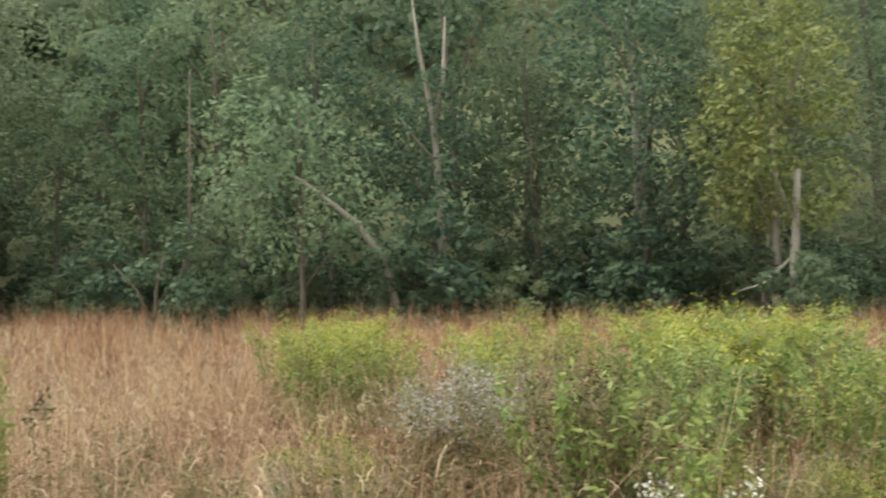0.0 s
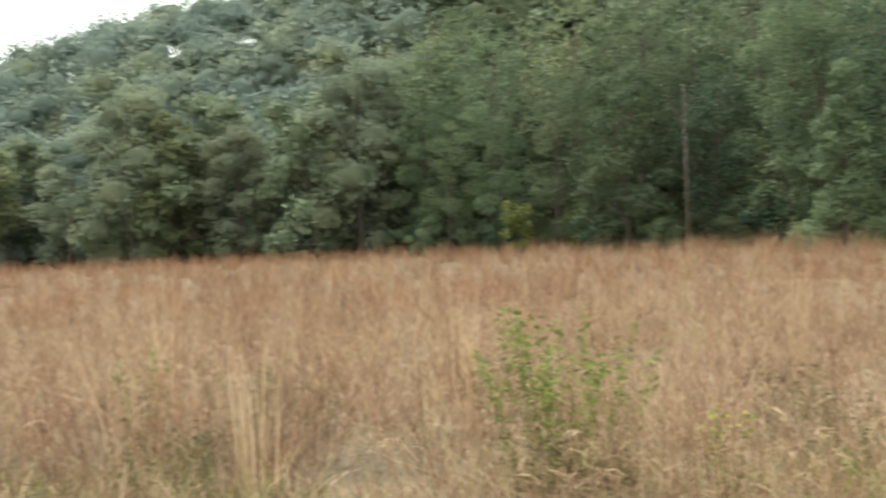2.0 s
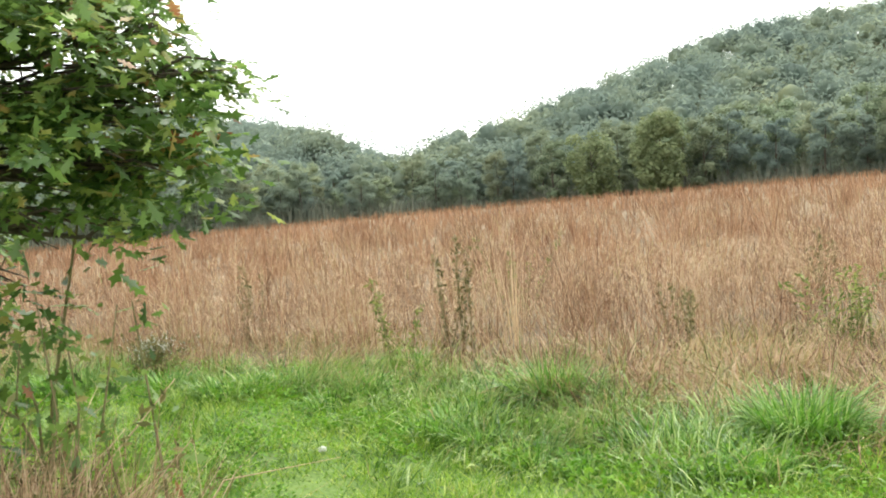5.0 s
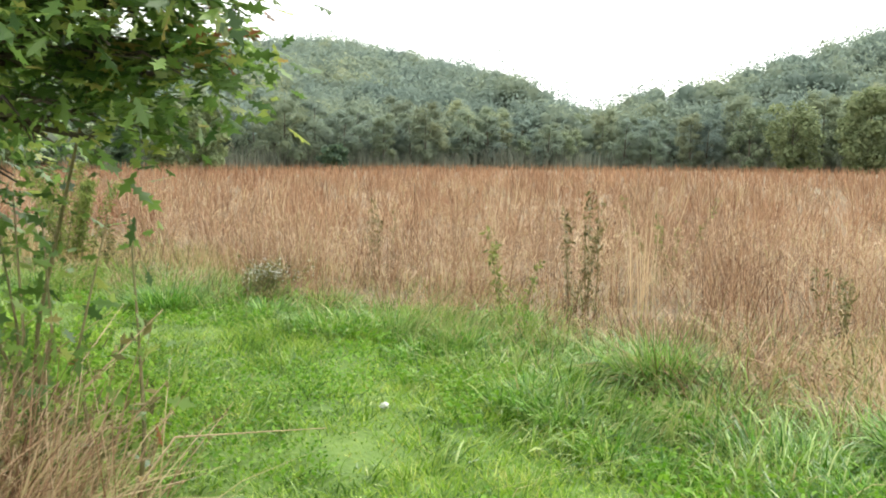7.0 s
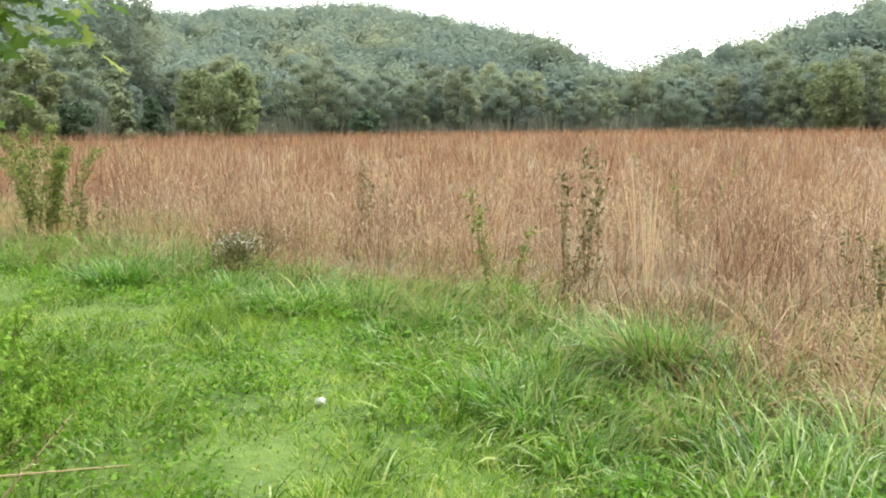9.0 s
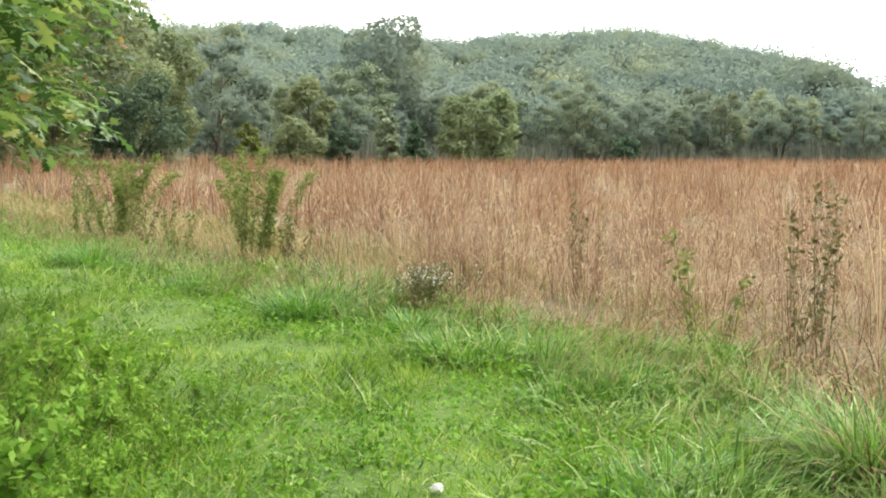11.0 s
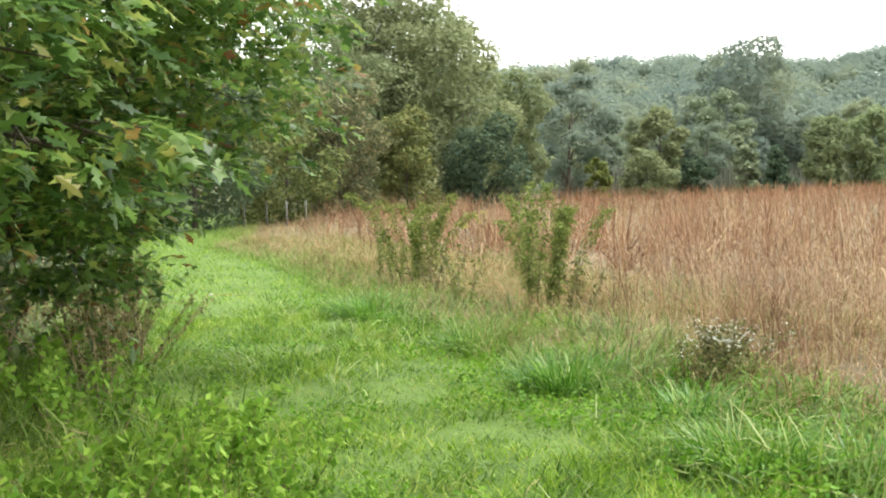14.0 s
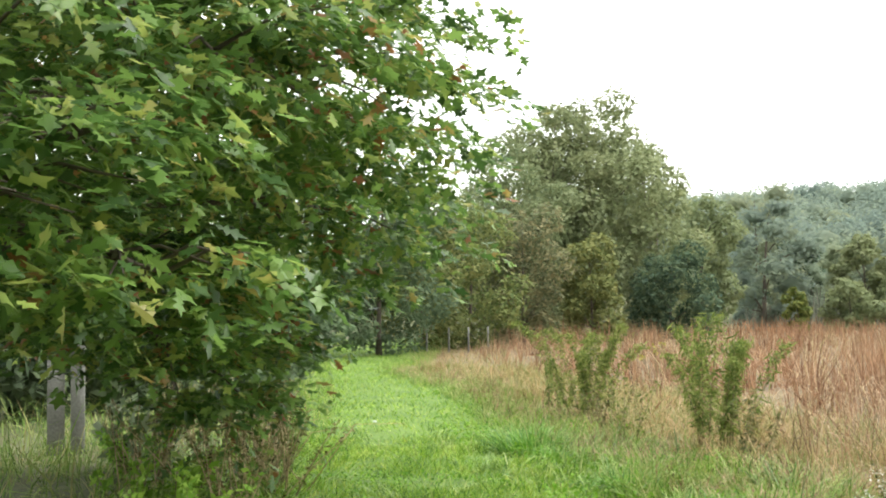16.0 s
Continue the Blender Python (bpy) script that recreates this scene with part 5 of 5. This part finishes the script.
def grass_tuft(height, spread, n, mat, label, out=1.1):
    g = rng
    a, q = g.uniform(0, 2 * np.pi, n), spread * np.sqrt(g.uniform(0, 1, n)) * 0.6
    base = np.stack([q * np.cos(a), q * np.sin(a), np.full(n, -0.01)], 1)
    h = height * g.uniform(0.6, 1.15, n)
    v, f = arch_arrays(base, h * (1 + 0.22 * min(out, 1)), np.full(n, 0.010) * g.uniform(0.7, 1.4, n), g.uniform(0.02, 0.5, n) * out, g.uniform(0.3, 2.0, n) * out, a + g.normal(0, 0.5, n), 4)
    return tagged(new("grass_tuft", mesh_from("grass_tuft", v, f, [mat])), label, "grass tuft", "tufts along the path", "stuff")


M_TUFT = leaf_material("tuft_grass", [(0.0, (0.045, 0.135, 0.014)), (0.5, (0.13, 0.30, 0.032)), (0.9, (0.25, 0.43, 0.075)), (1.0, (0.42, 0.52, 0.18))], through=0.42, rough=0.36, shift=0.05, gloss=0.5)
for x, y, h, s, n in [(1.15, 6.2, 0.38, 0.36, 900), (0.35, 5.75, 0.19, 0.5, 600), (2.2, 4.45, 0.34, 0.45, 1000), (-1.2, 8.2, 0.22, 0.5, 500), (-2.9, 9.6, 0.23, 0.6, 600), (-6.6, 12.0, 0.28, 0.6, 700), (2.75, 3.1, 0.26, 0.4, 500), (0.7, 7.4, 0.20, 0.5, 400)]:
    at(grass_tuft(h, s, n, M_TUFT, "lush green grass tuft at the path's edge"), x, y)
EDGE_TUFT = [grass_tuft(0.22, 0.26, 190, M_TUFT, "small green grass tuft at the path's edge"), grass_tuft(0.16, 0.32, 190, M_TUFT, "low spreading grass tuft in the mown path")]
tuft_rnd = random.Random(12)
for k in range(52):
    u = tuft_rnd.uniform(3.0, 9.0)
    i = int(u)
    e, w = Vector(EDGE_FIELD[i]).lerp(Vector(EDGE_FIELD[i + 1]), u - i), tuft_rnd.uniform(-0.4, 1.0)
    x, y = e.x - 0.75 * w, e.y - 0.65 * w
    if k < 2:
        at(EDGE_TUFT[k], x, y)
    else:
        tagged(again(EDGE_TUFT[k % 2], x, y, tuft_rnd.uniform(0, 6.28), tuft_rnd.uniform(0.6, 1.2)), group="tufts along the path")
for x, y, h in [(6.4, 3.15, 1.25), (5.35, -0.15, 1.2), (1.5, 8.6, 1.1), (9.5, 2.0, 1.3), (8.0, -1.2, 1.25), (10.5, -4.5, 1.25)]:
    at(tagged(grass_tuft(h, 0.2, 18, M_PLUME, "pale upright plumes of tall dry grass", 0.12), group="tall dry plumes"), x, y)

# green weeds under the oak and along the wood's side of the path
UNDER = [weed("leafy_weed", 0.5, 0.35, 12, M_WEED_BRIGHT, "low bright green leafy weed beside the path", 70, 0.05, 30, wide=0.45, lean=0.3), weed("dead_weed", 0.8, 0.4, 16, M_WEED_DULL, "dry brown tangled weeds under the oak", 71, 0.035, 24, None, stem_mat=M_STRAW, lean=0.35)]
SPOTS = [(0, -2.2, 4.6, 0.9), (0, -2.5, 5.4, 0.7), (0, -2.8, 6.6, 0.8), (0, -2.6, 4.9, 0.9), (0, -2.1, 5.9, 0.45), (0, -2.9, 5.0, 1.0), (0, -2.0, 5.2, 0.5), (0, -2.6, 5.8, 0.7), (0, -3.3, 6.3, 0.9), (0, -2.3, 6.8, 0.35), (0, -1.8, 4.8, 0.5), (0, -2.3, 5.0, 0.6), (0, -3.6, 7.0, 0.9), (0, -1.9, 5.6, 0.4), (0, -3.0, 5.8, 0.9), (0, -2.4, 6.2, 0.6), (1, -6.4, 8.6, 1.1), (1, -7.2, 9.0, 1.1), (1, -5.6, 7.8, 1.0), (1, -8.0, 9.8, 1.0), (1, -2.5, 3.3, 0.9), (1, -2.9, 3.0, 1.0), (0, -2.6, 4.6, 0.6), (1, -7.6, 8.2, 1.0), (0, -6.0, 7.4, 1.1), (1, -8.8, 10.4, 1.1), (0, -4.6, 7.0, 1.0), (0, -8.3, 8.6, 1.0), (1, -9.4, 9.6, 1.0), (1, -1.9, 3.3, 0.8), (1, -1.85, 2.9, 1.0), (1, -2.1, 3.1, 1.0)]
for n, (i, x, y, s) in enumerate(SPOTS):
    ob = at(UNDER[i], x, y) if n == [q[0] for q in SPOTS].index(i) else again(UNDER[i], x, y, n * 1.1, s)
    tagged(ob, group="weeds beneath the oak")

at(weed("pale_weed", 0.75, 0.4, 9, M_LEAF_GREY, "weed with large pale grey-green leaves under the oak", 95, 0.13, 6, wide=0.55, lean=0.25), -8.5, 8.75)
n = 3200
p = np.stack([rng.normal(-1.85, 0.22, n), rng.normal(2.55, 0.25, n)], 1)
v, f = arch_arrays(np.concatenate([p, (land(p[:, 0], p[:, 1]) - 0.01)[:, None]], 1), rng.uniform(0.4, 1.1, n), rng.uniform(0.004, 0.008, n), rng.uniform(0.0, 0.5, n), rng.uniform(0.1, 1.6, n), rng.uniform(0, 6.28, n), 4)
stuff("dry_straw_clump", v, f, M_TAN, "dense clump of dry straw grass below the oak's branches", "grass")


def bramble_stems(x, y, n, seed, label, reach=1.5, rise=(0.1, 0.6)):
    rnd = random.Random(seed)
    root = tagged(new("dry_stems"), label, "dry stems")
    for _ in range(n):
        a, l = rnd.uniform(0, 6.28), rnd.uniform(0.5, reach)
        b = Vector((rnd.uniform(-0.4, 0.4), rnd.uniform(-0.4, 0.4), 0))
        t = b + Vector((math.cos(a) * l * 0.6, math.sin(a) * l * 0.6, l * rnd.uniform(*rise)))
        bm = bmesh.new()
        tube(bm, [b, b.lerp(t, 0.5) + Vector((0, 0, 0.2 * l)), t], [0.0045, 0.004, 0.0015], 4)
        part("stem", bm, M_STRAW, root)
    return at(root, x, y)


bramble_stems(-2.6, 3.4, 24, 1, "dry straw stems tangled below the oak", 0.9)
bramble_stems(-2.1, 3.0, 26, 2, "dry straw stems bent over below the oak's branches", 0.9)
bramble_stems(-2.3, 3.4, 34, 5, "upright straw stems standing below the oak's branches", 1.2, (0.75, 1.0))
bramble_stems(-1.55, 2.75, 12, 8, "long dry bramble stems arching over the mown grass", 1.7, (0.1, 0.4))
bramble_stems(-6.8, 8.7, 20, 3, "dry brown stems below the oak")


def sapling(x, y, pts, label, leaves, seed):
    g = np.random.default_rng(seed)
    root = tagged(new("vine_stalk"), label, "vine")
    bm = bmesh.new()
    tube(bm, pts, [0.011, 0.009, 0.006, 0.003], 5)
    part("stem", bm, M_STEM, root)
    q = np.array(pts)
    u = g.uniform(0, len(q) - 1.001, leaves)
    i = u.astype(int)
    p = q[i] + (u - i)[:, None] * (q[i + 1] - q[i]) + g.normal(size=(leaves, 3)) * 0.09
    nrm = g.normal(size=p.shape) + np.array([0, 0, 0.8])
    nrm /= np.linalg.norm(nrm, axis=1, keepdims=True)
    v, f = oak_leaf_arrays(p, nrm, 0.08)
    part_mesh("foliage", mesh_from("foliage", v, f, [M_OAK]), root)
    return at(root, x, y)


sapling(-1.75, 3.5, [(-0.2, 0.1, 0), (-0.08, 0, 0.9), (0.1, 0, 1.7), (0.25, 0, 2.4)], "thin leafy stalk leaning out of the oak", 26, 1)
sapling(-2.1, 3.3, [(0, 0, 0), (0.02, 0, 0.5), (0.05, 0.1, 0.9), (0.1, 0.1, 1.4)], "leafy vine climbing below the oak", 60, 2)
sapling(-2.5, 3.6, [(0, 0, 0), (0.02, 0, 0.5), (-0.05, 0.1, 1.0), (0.1, 0.1, 1.5)], "leafy vine hanging below the oak", 60, 3)

sapling(-1.55, 3.2, [(0, 0, 0), (0.03, 0, 0.4), (-0.05, 0.05, 0.8), (0.05, 0.1, 1.3)], "leafy vine hanging from the oak's branch", 45, 4)
sapling(-1.8, 3.1, [(0, 0, 0), (-0.03, 0, 0.4), (0.05, 0.05, 0.9), (0.0, 0.1, 1.4)], "browning vine below the oak's branch", 50, 5)
sapling(-1.4, 3.3, [(0, 0, 0.1), (0.03, 0, 0.5), (0.0, 0.05, 0.8), (-0.05, 0.1, 1.3)], "thin vine below the oak's branch", 28, 6)

vine_rnd = random.Random(9)
for k in range(9):
    h = vine_rnd.uniform(1.1, 1.6)
    sapling(vine_rnd.uniform(-2.4, -1.5), vine_rnd.uniform(3.15, 3.6), [(vine_rnd.gauss(0, 0.08), vine_rnd.gauss(0, 0.05), h * u) for u in (0, 0.35, 0.7, 1)], "tangled vine hanging below the oak's branches", 55, 20 + k)
for x, y, s in [(-1.85, 3.25, 0.9), (-2.15, 3.45, 1.2), (-1.65, 3.45, 0.7), (-2.4, 3.2, 1.3), (-2.0, 3.0, 0.9)]:
    tagged(again(UNDER[1], x, y, 9 * x, s), group="weeds beneath the oak")


def box(bm, lo, hi, bevel=0.006):
    vs = [bm.verts.new((x, y, z)) for z in (lo[2], hi[2]) for y in (lo[1], hi[1]) for x in (lo[0], hi[0])]
    fs = [bm.faces.new([vs[i] for i in q]) for q in ((0, 2, 3, 1), (4, 5, 7, 6), (0, 1, 5, 4), (2, 6, 7, 3), (0, 4, 6, 2), (1, 3, 7, 5))]
    bmesh.ops.bevel(bm, geom=list({e for f in fs for e in f.edges}), offset=bevel, segments=1, affect="EDGES")


def old_post():
    root = tagged(new("wooden_post"), "weathered grey wooden post with a board beside it under the oak", "post")
    bm = bmesh.new()
    box(bm, (0.10, -0.07, -0.2), (0.25, 0.08, 1.2), 0.012)
    part("post", bm, M_POST, root)
    bm = bmesh.new()
    box(bm, (-0.14, -0.02, -0.1), (0.04, 0.02, 1.08), 0.006)
    part("board", bm, M_POST, root, "grey flat board")
    root.matrix_basis = Matrix.Translation((-10.6, 8.85, 0)) @ Matrix.Rotation(radians(65), 4, "Z")
    return root


old_post()
for k, (a, r) in enumerate([(-45.4, 42), (-44.3, 41), (-43.2, 42), (-46.6, 41)]):
    root = tagged(new("fence_post"), "grey wooden fence post at the path's end", "post", "fence posts")
    bm = bmesh.new()
    tube(bm, [(0, 0, -0.2), (0.01, 0, 0.7), (0.0, 0.01, 1.0)], [0.04, 0.038, 0.035], 7)
    part("post", bm, M_POST, root)
    place(root, a, r)


def crumpled_paper(x, y, s, label):
    bm = bmesh.new()
    bmesh.ops.create_icosphere(bm, subdivisions=2, radius=s)
    rnd = random.Random(int(abs(x) * 100))
    for v in bm.verts:
        v.co *= rnd.uniform(0.7, 1.15)
        v.co.z = v.co.z * 0.6 + 0.03
    me = bpy.data.meshes.new("litter")
    bm.to_mesh(me)
    bm.free()
    me.materials.append(M_PAPER)
    return at(tagged(new("litter", me), label, "litter"), x, y)


crumpled_paper(-0.59, 5.5, 0.03, "small crumpled white paper lying on the mown grass")
crumpled_paper(-10.2, 12.98, 0.03, "small white scrap lying on the mown path")
